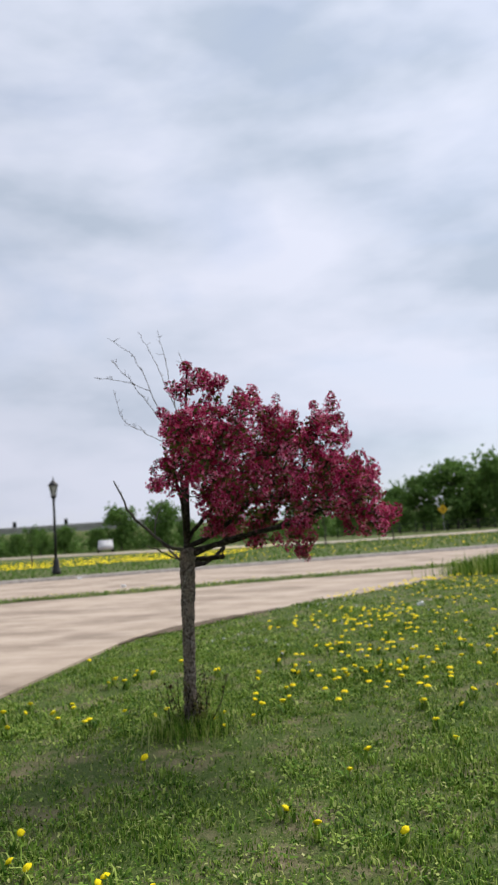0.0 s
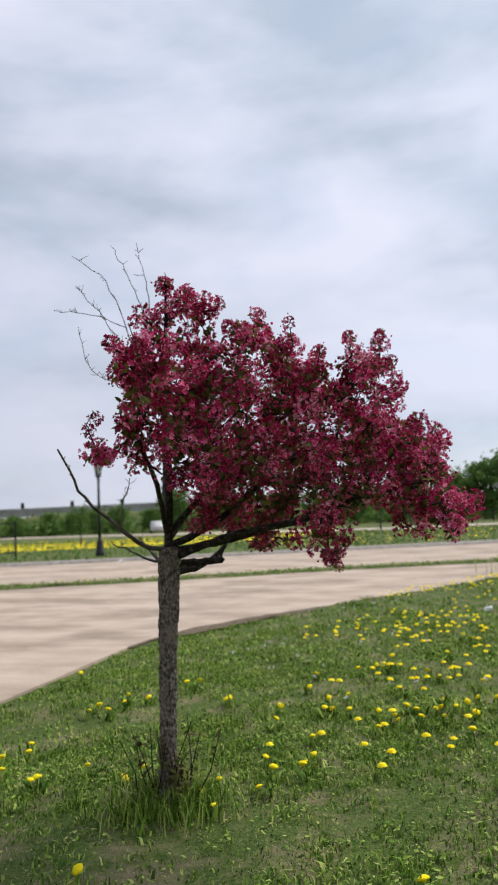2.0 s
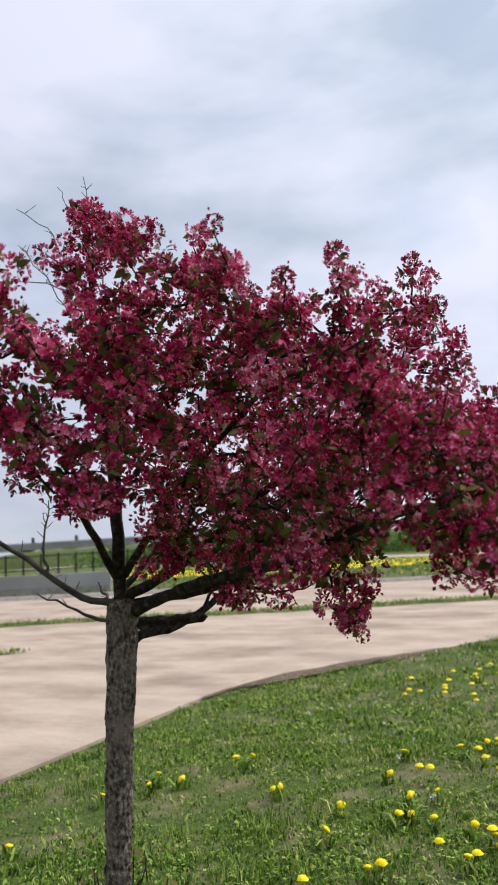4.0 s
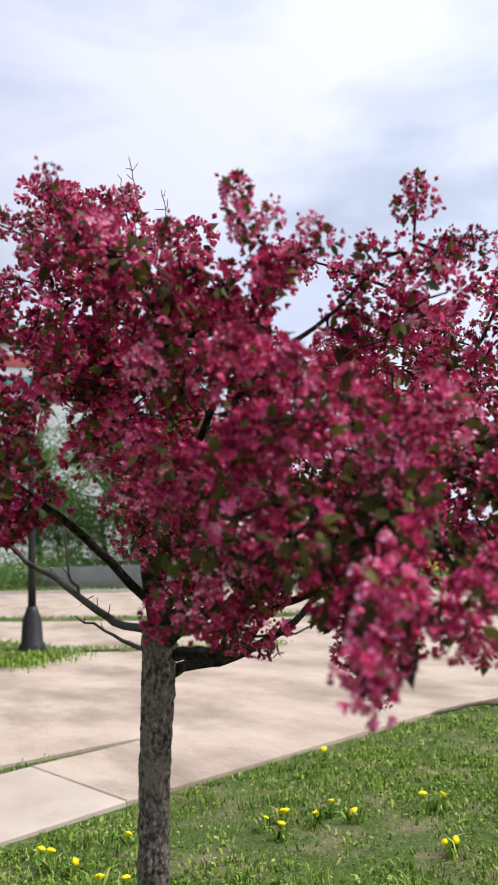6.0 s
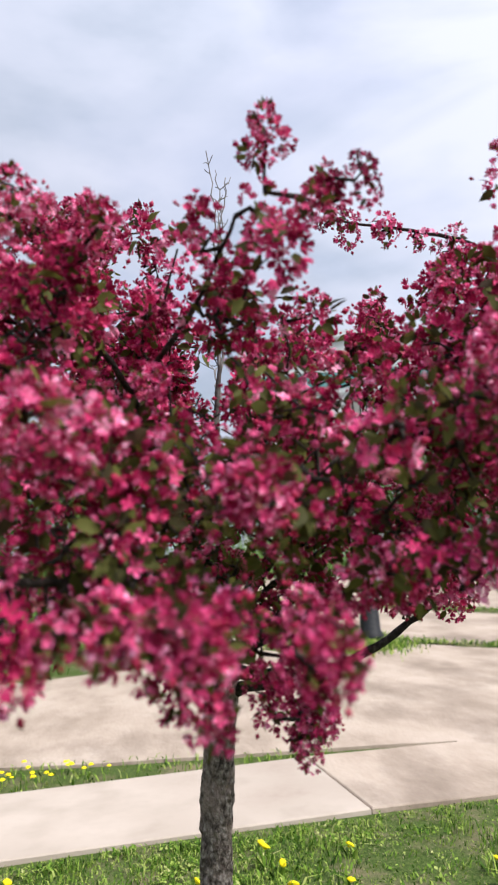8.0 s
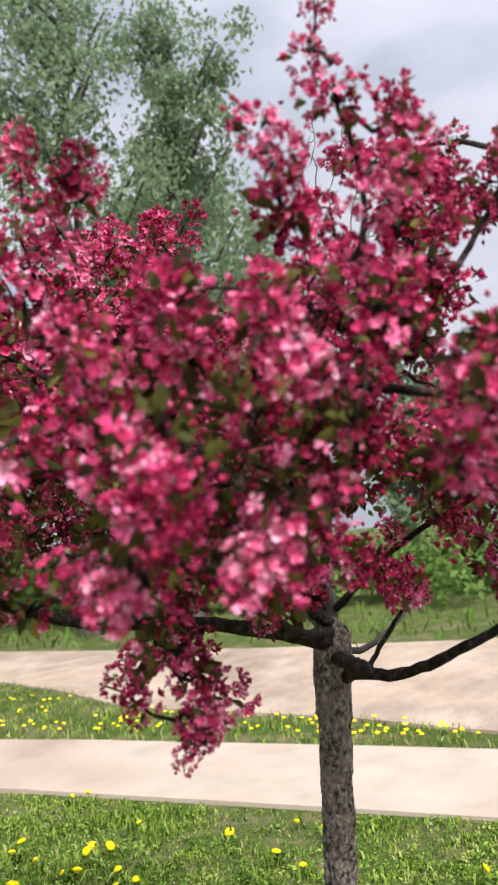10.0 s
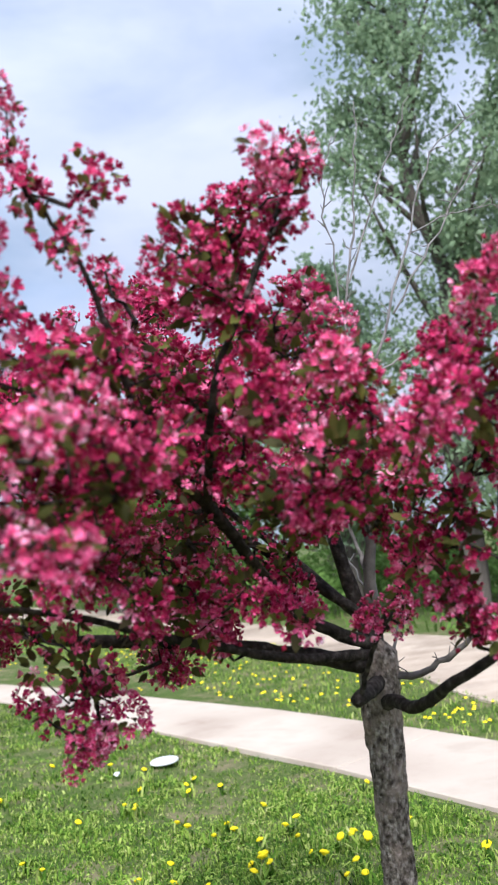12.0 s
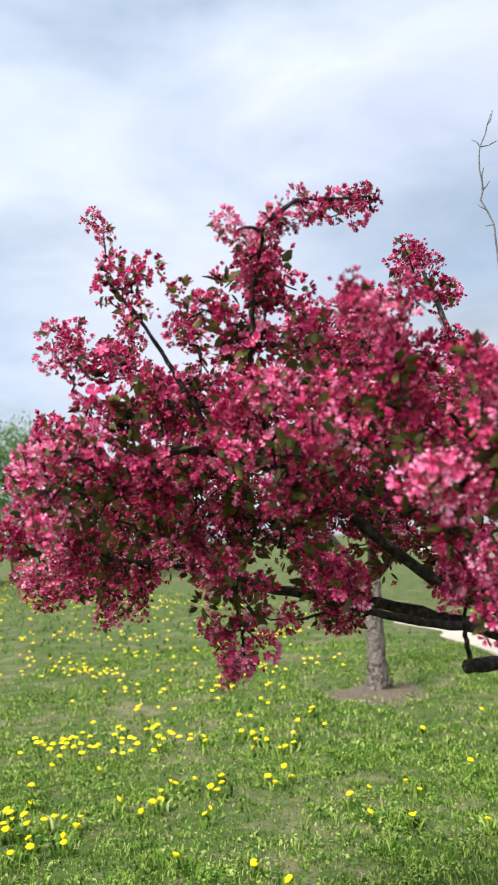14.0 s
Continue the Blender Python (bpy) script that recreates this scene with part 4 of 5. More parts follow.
DEAD = [
    ([(-0.50, 5.78, 1.18), (-0.51, 5.785, 1.50), (-0.515, 5.79, 1.80), (-0.51, 5.80, 2.10)], 0.0220),
    ([(-0.50, 5.78, 1.20), (-0.62, 5.66, 1.25), (-0.72, 5.55, 1.37), (-0.78, 5.42, 1.48), (-0.84, 5.29, 1.70)], 0.0150),
    ([(-0.50, 5.79, 1.13), (-0.62, 5.72, 1.17), (-0.74, 5.62, 1.25)], 0.0092),
    ([(-0.50, 5.79, 1.12), (-0.60, 5.87, 1.15), (-0.70, 5.94, 1.22), (-0.76, 5.98, 1.27)], 0.0120),
    ([(-0.68, 5.60, 1.32), (-0.64, 5.54, 1.44), (-0.58, 5.50, 1.56)], 0.0060),
    ([(-0.51, 5.80, 2.05), (-0.53, 5.80, 2.22), (-0.57, 5.81, 2.42), (-0.60, 5.82, 2.62), (-0.64, 5.80, 2.84)], 0.0048),
    ([(-0.515, 5.79, 1.75), (-0.60, 5.82, 2.02), (-0.72, 5.86, 2.35), (-0.86, 5.88, 2.68), (-1.08, 5.90, 2.86)], 0.0054),
    ([(-0.66, 5.84, 2.15), (-0.85, 5.88, 2.42), (-1.00, 5.90, 2.62), (-1.06, 5.90, 2.68)], 0.0032),
    ([(-0.74, 5.86, 2.40), (-0.95, 5.88, 2.50), (-1.20, 5.90, 2.56)], 0.0027),
    ([(-0.60, 5.80, 1.98), (-0.82, 5.84, 2.10), (-0.98, 5.88, 2.22), (-1.05, 5.90, 2.45)], 0.0032),
    ([(-0.51, 5.80, 2.05), (-0.48, 5.80, 2.35), (-0.46, 5.82, 2.52), (-0.50, 5.84, 2.67)], 0.0032),
    ([(-0.535, 5.80, 2.24), (-0.66, 5.84, 2.55), (-0.74, 5.86, 2.72), (-0.82, 5.86, 2.87)], 0.0032),
]
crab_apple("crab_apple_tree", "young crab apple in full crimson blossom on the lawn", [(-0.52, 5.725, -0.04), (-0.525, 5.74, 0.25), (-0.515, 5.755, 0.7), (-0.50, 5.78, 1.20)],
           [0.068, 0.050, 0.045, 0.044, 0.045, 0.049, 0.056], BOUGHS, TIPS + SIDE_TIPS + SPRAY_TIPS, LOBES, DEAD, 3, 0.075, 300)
crab_apple("crab_apple_tree", "further crab apple with dark pink blossom on the lawn", [(-0.28, -0.58, -0.27), (-0.30, -0.56, 0.3), (-0.30, -0.60, 0.95)], [0.135, 0.105, 0.098, 0.10],
           [([(-0.30, -0.60, 0.90), (-0.36, -0.50, 1.7), (-0.40, -0.45, 2.6), (-0.35, -0.40, 3.5)], 0.05, 0.012), ([(-0.30, -0.60, 0.92), (0.20, -0.90, 1.6), (0.55, -1.10, 2.3)], 0.04, 0.01),
            ([(-0.30, -0.60, 0.92), (-0.90, -0.85, 1.6), (-1.35, -1.00, 2.6), (-1.45, -1.05, 3.3)], 0.04, 0.01)],
           [(-0.35, -0.40, 4.0), (-1.35, -1.0, 4.0), (-1.5, -0.9, 3.7)], [(-0.4, -0.7, 2.9, 0.75, 0.7, 0.8, 70), (0.35, -1.1, 2.3, 0.5, 0.5, 0.5, 30), (-1.2, -0.95, 2.9, 0.5, 0.5, 0.7, 44)], [], 8, 0.10, 40)
crab_apple("crab_apple_tree", "distant crab apple with brownish red blossom in the meadow", [(14.4, -25.4, -0.30), (14.4, -25.4, 0.6), (14.36, -25.36, 1.2)], [0.12, 0.09, 0.09],
           [([(14.36, -25.36, 1.1), (14.2, -25.1, 2.2), (14.3, -25.0, 3.4)], 0.05, 0.015), ([(14.36, -25.36, 1.1), (15.2, -25.7, 2.4)], 0.04, 0.015), ([(14.36, -25.36, 1.1), (13.5, -25.6, 2.4)], 0.04, 0.015)],
           [(14.3, -25.0, 4.0)], [(14.3, -25.3, 2.9, 1.0, 1.0, 0.9, 64), (15.2, -25.6, 2.5, 0.8, 0.8, 0.7, 38), (13.5, -25.6, 2.5, 0.8, 0.8, 0.7, 38)], [], 9, 0.16, 0, False)


# ---- woods, poplars and the far tree line ----
def leaf_cards(rng, centres, size):
    """Small folded leaf clumps, each a bent diamond, at the given points."""
    n = len(centres)
    a = rng.standard_normal((n, 3))
    a /= np.linalg.norm(a, axis=1, keepdims=True)
    b = np.cross(a, rng.standard_normal((n, 3)))
    b /= np.linalg.norm(b, axis=1, keepdims=True)
    s = (size * rng.uniform(0.6, 1.4, n))[:, None]
    lift = np.cross(a, b) * s * 0.3
    v = np.stack([centres - a * s, centres - b * s * 0.55 + lift, centres + a * s, centres + b * s * 0.55 + lift], 1)
    k = np.arange(n)[:, None] * 4
    return v.reshape(-1, 3), np.concatenate([k + [0, 1, 2], k + [0, 2, 3]])


def wood_tree(name, label, seed, height, spread_w, bare, leaves, leaf, mat, group, columnar=0.0):
    """A tree with a tapered trunk, limbs, and a crown of many leaf clumps round the limbs' outer parts."""
    rng = np.random.default_rng(seed)
    tree = empty(name, Matrix(), label, "tree", group)
    p = np.array([(rng.normal(0, 0.012 * height) * (k > 0), rng.normal(0, 0.012 * height) * (k > 0), height * k / 6 - 0.1 * (k == 0)) for k in range(7)])
    line = smooth_line(p, 3)
    child("trunk", fast_mesh("trunk", *tube_arrays(line, np.linspace(0.022 * height, 0.004 * height, len(line)), 9, 0.06, rng), [M_TRUNK_FAR]), tree, "", True)
    wood, spots = Bag(), []
    for k in range(34):
        h = bare + (0.97 - bare) * (k + rng.random()) / 34
        start = np.array([np.interp(h * height, line[:, 2], line[:, q]) for q in range(3)])
        reach = spread_w / 2 * (1 - abs((h - bare) / (1 - bare) - 0.38) ** 1.6 * 1.35) * rng.uniform(0.65, 1.2)
        reach = max(reach, 0.08 * spread_w)
        a = rng.uniform(0, 2 * np.pi)
        rise = reach * (rng.uniform(0.2, 0.7) + 1.4 * columnar)
        end = start + np.array([np.cos(a) * reach, np.sin(a) * reach, rise])
        mid = (start + end) / 2 + np.array([0, 0, -0.08 * reach]) + rng.normal(0, 0.06 * reach, 3)
        limb = smooth_line([start, mid, end], 2)
        wood.add(*tube_arrays(limb, np.linspace(0.007 * height, 0.0015 * height, len(limb)), 5))
        for _ in range(rng.integers(3, 6)):
            s = rng.uniform(0.35, 1.05)
            spots.append((start * (1 - s) + end * s + rng.normal(0, 0.08 * spread_w, 3) * [1, 1, 0.7], rng.uniform(0.045, 0.095) * spread_w))
    child("limb", wood.mesh("limb", [M_TRUNK_FAR]), tree)["kind"] = "stuff"
    each = leaves // len(spots)
    pts = np.concatenate([c + rng.normal(0, 1, (each, 3)) * r * [1, 1, 0.8] for c, r in spots])
    v, t = leaf_cards(rng, pts, leaf)
    child("crown", fast_mesh("crown", v, t, [mat]), tree)["kind"] = "stuff"
    return tree


def plant(tree, places, rng, lo=0.85, hi=1.15):
    for x, y, s in places:
        k = s * rng.uniform(lo, hi)
        copy_thing(tree, pose(x, y, -0.05 + float(fall(y)), 0, 0, rng.uniform(0, 360)) @ Matrix.Scale(k, 4))


rng = np.random.default_rng(21)
pop_a = wood_tree("poplar_tree", "tall pale green poplar beyond the lane", 31, 14.8, 4.2, 0.12, 15500, 0.085, M_POPLAR, "poplars", 0.35)
pop_b = wood_tree("poplar_tree", "tall pale green poplar beyond the lane", 32, 15.0, 4.8, 0.12, 17500, 0.085, M_POPLAR, "poplars", 0.4)
pop_a.matrix_basis = pose(-12.4, -1.5, -0.28, 0, 0, 40) @ Matrix.Diagonal((0.78, 0.78, 0.92, 1))
pop_b.matrix_basis = pose(-11.2, -3.3, -0.28, 0, 0, 110) @ Matrix.Diagonal((0.82, 0.82, 0.95, 1))
pop_c = wood_tree("poplar_tree", "pale green poplar standing further back beyond the lane", 38, 13.0, 4.8, 0.12, 8000, 0.15, M_POPLAR, "poplars", 0.4)
pop_c.matrix_basis = pose(-18.6, -4.6, -0.28)
plant(pop_c, [(-11.6, -7.4, 0.62), (-21.0, -3.5, 0.8), (-20.5, 1.2, 0.62)], rng)

oak = wood_tree("wood_tree", "leafy green tree at the wood's edge", 33, 7.5, 6.0, 0.18, 7500, 0.085, M_CANOPY, "wood edge trees")
elm = wood_tree("wood_tree", "leafy green tree at the wood's edge", 34, 6.5, 5.2, 0.12, 7000, 0.08, M_CANOPY, "wood edge trees")
oak.matrix_basis = pose(-49, 18, -0.05)
elm.matrix_basis = pose(-51, 30, -0.05)
plant(oak, [(-53, 35, 1.6), (-44, 35.5, 1.5), (-48, 39, 1.7), (-52, 29, 1.3), (-22, 2.0, 0.7), (-17.5, -14, 0.7), (-20, -19, 0.9), (-55, 25, 1.0), (-14, -19, 0.7), (-54, 41, 1.4)], rng)
plant(elm, [(-25, 4.5, 0.9), (-19, 5.2, 0.75), (-20, -7, 0.7), (-16, -10.8, 0.55), (-50, 46, 1.4), (-43, 33.0, 1.4), (-12.2, -16.5, 1.05), (-13.6, -15.0, 1.1), (-9.9, -18.5, 0.9), (-11.6, -20.5, 1.05), (-47, 13, 0.8), (-15.5, -25, 0.9), (14.5, -31, 1.1), (18, -33, 1.2), (11, -37, 1.0), (22, -30, 1.1)], rng)

far_oak = wood_tree("meadow_tree", "round dark green tree far beyond the meadow", 35, 7.0, 6.4, 0.16, 2400, 0.30, M_CANOPY, "far tree line")
far_ash = wood_tree("meadow_tree", "round dark green tree far beyond the meadow", 36, 7.6, 7.0, 0.2, 2400, 0.32, M_CANOPY, "far tree line")
far_oak.matrix_basis = pose(-36, 95, -0.05) @ Matrix.Scale(0.72, 4)
far_ash.matrix_basis = pose(-31, 97, -0.05) @ Matrix.Scale(0.68, 4)
plant(far_oak, [(-62, 98, 0.62), (-52, 97, 0.58), (-44, 95, 0.62), (-27, 95, 0.7), (-17, 93, 0.75), (-6, 94, 0.78), (0, 92, 1.0), (3, 94, 1.2), (12.5, 93, 1.4), (20, 98, 1.4), (30, 96, 1.2), (9.5, 98, 1.4), (18, 102, 1.15), (27, 101, 1.25), (33, 104, 1.3), (14, 104, 1.1), (23, 95, 1.1), (38, 99, 1.25), (17, 96, 1.45), (22, 93, 1.5), (28, 95, 1.65), (34, 96, 1.7)], rng)
plant(far_ash, [(-57, 99, 0.52), (-48, 96, 0.55), (-40, 96, 0.6), (-22, 94, 0.7), (-12, 95, 0.72), (7, 95, 1.35), (16, 94, 1.35), (25, 96, 1.35), (36, 97, 1.3), (22, 108, 1.5)], rng)
young = wood_tree("young_tree", "slender young tree on the far verge", 37, 3.6, 1.9, 0.38, 900, 0.11, M_CANOPY, "young verge trees")
young.matrix_basis = pose(11.5, 66, -0.05)
plant(young, [(0.0, 54, 0.8), (-5, 57, 0.8), (-24, 48, 0.65), (15, 74, 1.2)], rng)

bag = Bag()
for _ in range(230):
    y = rng.uniform(-34, 36)
    x = np.interp(y, [-34, -10, 5, 8, 14, 26, 36], [-14, -13, -17.5, -24, -43, -47, -47]) + rng.normal(0, 1.6)
    r = rng.uniform(0.5, 1.1) * (1.0 if y < 8 else 2.0)
    p = np.array([x, y, 0.6 * r]) + rng.normal(0, 0.42, (190, 3)) * [r * 1.3, r * 1.3, r * 0.9]
    p[:, 2] = np.abs(p[:, 2])
    bag.add(*leaf_cards(rng, p, 0.10))
for _ in range(120):
    x = rng.uniform(-75, 45)
    p = np.array([x, rng.uniform(97, 103), 0.8]) + rng.normal(0, 0.9, (60, 3)) * [2.2, 1.2, 0.8]
    p[:, 2] = np.abs(p[:, 2])
    bag.add(*leaf_cards(rng, p, 0.35))
stuff("undergrowth", bag.mesh("undergrowth", [M_CANOPY]), "dense dark green undergrowth along the woods", "shrubs")

# a low wooded bank closes the view behind the trees
bank = smooth_line([(-150, 120), (-70, 112), (-10, 112), (60, 118), (150, 110)], 8)[:, :2]
ridge("far_bank", bank, 16, 3.2, M_SOIL, "low green bank behind the far trees", "bank", wobble=0.1, seed=9)


# ---- street lamps, car, sign, fence, bridge, wall ----
def street_lamp(m):
    lamp = empty("street_lamp", m, "black cast-iron lantern street lamp", "street lamp", "street lamps")
    part("base", turned([(0.22, 0), (0.22, 0.12), (0.17, 0.2), (0.15, 0.55), (0.10, 0.68), (0.085, 0.75)], 16), M_IRON, lamp, "", True)
    part("pole", turned([(0.065, 0.74), (0.06, 1.6), (0.05, 3.3), (0.075, 3.36), (0.05, 3.44)], 14), M_IRON, lamp, "", True)
    part("collar", turned([(0.05, 3.43), (0.13, 3.5), (0.14, 3.55), (0.06, 3.58)], 14), M_IRON, lamp, "", True)
    lantern = part("lantern", turned([(0.10, 3.57), (0.19, 4.02), (0.17, 4.03)], 8), M_GLASS, lamp, "pale frosted lantern glass")
    for k in range(8):
        a = k * math.pi / 4
        part("rib", boxed(-0.012, 0.012, -0.012, 0.012, 0, 0.47), M_IRON, lantern).matrix_basis = Matrix.Translation((0.105 * math.cos(a), 0.105 * math.sin(a), 3.56)) @ Euler((0, 0.2, 0)).to_matrix().to_4x4() if k == 0 else \
            Matrix.Rotation(a, 4, "Z") @ Matrix.Translation((0.105, 0, 3.56)) @ Matrix.Rotation(0.2, 4, "Y")
    part("roof", turned([(0.24, 4.02), (0.23, 4.06), (0.12, 4.2), (0.04, 4.27), (0.03, 4.36), (0.012, 4.44)], 12), M_IRON, lamp, "", True)
    return lamp


first_lamp = street_lamp(pose(-14.7, 32.6, -0.05))
copy_thing(first_lamp, pose(-10.3, 9.75, -0.02))


def parked_car(m):
    car = empty("car", m, "small pale grey car on the far road", "car")
    bm = bmesh.new()
    side = [(-2.1, 0.35), (-2.15, 0.75), (-1.9, 0.95), (-1.2, 1.0), (-0.6, 1.42), (0.7, 1.45), (1.35, 1.02), (2.05, 0.9), (2.15, 0.6), (2.1, 0.32)]
    a = [bm.verts.new((x, -0.85, z)) for x, z in side]
    b = [bm.verts.new((x, 0.85, z)) for x, z in side]
    bm.faces.new(a), bm.faces.new(b[::-1])
    for i in range(len(side)):
        bm.faces.new((a[i], b[i], b[(i + 1) % len(side)], a[(i + 1) % len(side)]))
    bmesh.ops.recalc_face_normals(bm, faces=bm.faces[:])
    bmesh.ops.bevel(bm, geom=bm.edges[:], offset=0.06, segments=2, affect="EDGES")
    body = part("body", bm, M_CAR, car, "", True)
    for y in (-0.86, 0.86):
        part("side_window", boxed(-0.85, 0.85, y - 0.012, y + 0.012, 1.03, 1.33, bevel=0.005), M_DARKGLASS, body)
    for x in (-1.35, 1.3):
        for y in (-0.8, 0.8):
            w = part("wheel", turned([(0.26, -0.1), (0.31, -0.06), (0.31, 0.06), (0.26, 0.1)], 18), M_RUBBER, car)
            w.matrix_basis = Matrix.Translation((x, y, 0.31)) @ Matrix.Rotation(math.pi / 2, 4, "X")
    return car


parked_car(pose(-33.4, 83.4, -0.05, 0, 0, 113))

sign = empty("warning_sign", pose(5.0, 87, -0.05), "yellow diamond warning sign on a steel post", "road sign")
part("post", boxed(-0.04, 0.04, -0.04, 0.04, 0, 2.4), M_STEEL, sign)
bm = boxed(-0.4, 0.4, -0.015, 0.015, -0.4, 0.4, bevel=0.01)
bmesh.ops.rotate(bm, verts=bm.verts[:], cent=(0, 0, 0), matrix=Matrix.Rotation(math.pi / 4, 3, "Y"))
bmesh.ops.translate(bm, verts=bm.verts[:], vec=(0, -0.06, 2.3))
plate = part("plate", bm, M_SIGN, sign, "yellow diamond plate")
part("symbol", boxed(-0.06, 0.06, -0.086, -0.078, 2.1, 2.5), M_RUBBER, plate)


def iron_fence(name, x0, y0, x1, y1, height, gap, label):
    n = int(math.hypot(x1 - x0, y1 - y0) / gap)
    fence = empty(name, pose(x0, y0, -0.05, 0, 0, math.degrees(math.atan2(y1 - y0, x1 - x0))), label, "fence", "iron fences")
    length = n * gap
    for z in (0.2, 0.55 * height, height - 0.12):
        part("rail", boxed(0, length, -0.02, 0.02, z, z + 0.05), M_IRON, fence)
    post = None
    for k in range(n + 1):
        if post is None:
            post = part("post", boxed(-0.04, 0.04, -0.04, 0.04, -0.05, height), M_IRON, fence)
        else:
            other = new("post", post.data)
            other.parent = fence
            other.matrix_basis = Matrix.Translation((k * gap, 0, 0))
    return fence


iron_fence("iron_fence", -6, 78, 26, 84, 1.1, 1.6, "black iron rail fence before the far trees")
iron_fence("iron_fence", -29, 27.5, -19.5, 33.5, 1.7, 0.8, "dark iron fence by the wood's edge")

wall = empty("concrete_wall", pose(-23.5, 27.2, -0.05, 0, 0, 32), "low grey concrete wall beside the road", "wall")
part("footing", boxed(-3.5, 5.4, -0.32, 0.32, -0.1, 0.22, bevel=0.02), M_KERB, wall)
part("upright", boxed(-3.5, 5.4, -0.2, 0.2, 0.2, 0.8, bevel=0.04), M_BRIDGE, wall)

wall = empty("concrete_wall", pose(-47, 26.2, -0.05), "long low grey concrete wall beyond the paved apron", "wall")
part("footing", boxed(0, 19.5, -0.35, 0.35, -0.1, 0.25, bevel=0.02), M_KERB, wall)
part("upright", boxed(0, 19.5, -0.22, 0.22, 0.24, 1.1, bevel=0.04), M_BRIDGE, wall)

# ---- the pale block beyond the trees ----
def pale_block(m):
    block = empty("office_block", m, "tall pale clad building with a red band and teal glazing", "building")
    wall = part("wall", boxed(-15, 15, 0, 14, -0.5, 25.6, bevel=0.05), M_CLAD, block)
    for z in (4, 8, 12, 16, 19.2):
        part("string_course", boxed(-15.04, 15.04, -0.06, 0.3, z, z + 0.25), M_BRIDGE, wall)
    part("red_band", boxed(-15.05, 15.05, -0.12, 0.6, 23.0, 24.3, bevel=0.03), M_REDBAND, block, "dull red cladding band")
    window = part("window_band", boxed(-14.6, 14.6, -0.03, 0.4, 20.0, 22.0, bevel=0.02), M_STEEL, block, "band of teal glass panes")
    for k in range(12):
        x = -14.5 + 2.42 * k
        part("pane", boxed(x, x + 2.30, -0.07, 0.1, 20.12, 21.88), M_TEAL, window)
    roof = part("roof", boxed(-15.3, 15.3, -0.3, 14.3, 25.55, 26.0, bevel=0.05), M_BRIDGE, block)
    part("plant_room", boxed(-5, 4, 4, 10, 25.9, 28.0, bevel=0.05), M_CLAD, roof)
    return block


pale_block(pose(-77.6, 35.4, -0.05, 0, 0, 69))

bridge = empty("overpass", pose(-115, 178, 0, 0, 0, 14), "grey concrete overpass on the horizon", "bridge")
part("deck", boxed(-90, 62, -5, 5, 4.2, 5.4, bevel=0.1), M_BRIDGE, bridge)
part("parapet", boxed(-90, 62, -5.2, -4.9, 5.4, 6.2, bevel=0.05), M_BRIDGE, bridge)
for k in range(-5, 5):
    part("pier", boxed(k * 13 - 0.6, k * 13 + 0.6, -3, 3, -0.1, 4.25, bevel=0.1), M_BRIDGE, bridge)
for k in range(-6, 5):
    part("sign_post", boxed(k * 13 + 4, k * 13 + 4.9, -5.1, -4.95, 6.1, 7.6, bevel=0.04), M_RUBBER, bridge)


# ---- dandelions ----
def dandelion_head(rng, radius, sides=18):
    """A domed, ragged flower head as one closed cap."""
    v = [(0, 0, 0.58 * radius)]
    for r, z in ((0.42, 0.50), (0.76, 0.34), (1.0, 0.10), (0.55, -0.12), (0.16, -0.42)):
        for k in range(sides):
            a = 2 * np.pi * (k + 0.5 * (r == 0.76)) / sides
            q = r * radius * (rng.uniform(0.82, 1.12) if r == 1.0 else rng.uniform(0.94, 1.06))
            v.append((q * np.cos(a), q * np.sin(a), z * radius * rng.uniform(0.8, 1.2)))
    t = [(0, 1 + k, 1 + (k + 1) % sides) for k in range(sides)]
    for ring in range(4):
        for k in range(sides):
            a, b = 1 + ring * sides + k, 1 + ring * sides + (k + 1) % sides
            t += [(a, a + sides, b + sides), (a, b + sides, b)]
    return np.array(v), np.array(t)


rng = np.random.default_rng(77)
near_spots = [(-0.60, 4.94), (-0.28, 5.66), (0.07, 6.20), (0.03, 6.45), (0.48, 7.4), (0.87, 7.48), (-0.37, 5.78), (-2.47, 8.4), (-1.47, 7.62), (-1.57, 7.45), (-1.2, 8.05), (-1.77, 7.24), (-1.23, 3.95),
              (-1.31, 3.8), (-1.9, 5.05), (-1.70, 3.45), (-1.87, 3.83), (-1.13, 0.8), (-0.57, 1.36), (-0.66, 3.67), (-0.87, 3.97), (1.23, 3.14), (0.51, 2.57), (1.24, 5.34), (0.52, 4.15), (-0.06, 3.5),
              (-1.38, 5.88), (-2.25, 6.25), (-1.83, 6.3), (-0.81, 7.55), (-2.0, 5.85), (0.39, 0.67), (1.62, 3.5), (-0.04, 7.48)]


def on_lawn(x, y):
    return x > (np.interp(y, verge[:, 1], verge[:, 0]) if y > 8.4 else np.interp(y, near_edge[::-1, 1], near_edge[::-1, 0])) + 0.12


def crowded(rng, n, x0, x1, y0, y1, groups, size):
    """Points of which most stand in loose groups."""
    cx, cy = rng.uniform(x0, x1, groups), rng.uniform(y0, y1, groups)
    out = []
    while len(out) < n:
        k = rng.integers(groups)
        x, y = (rng.normal(cx[k], size), rng.normal(cy[k], size)) if rng.random() < 0.75 else (rng.uniform(x0, x1), rng.uniform(y0, y1))
        if on_lawn(x, y) and math.hypot(x + 0.53, y - 5.7) > 0.25:
            out.append((x, y))
    return out


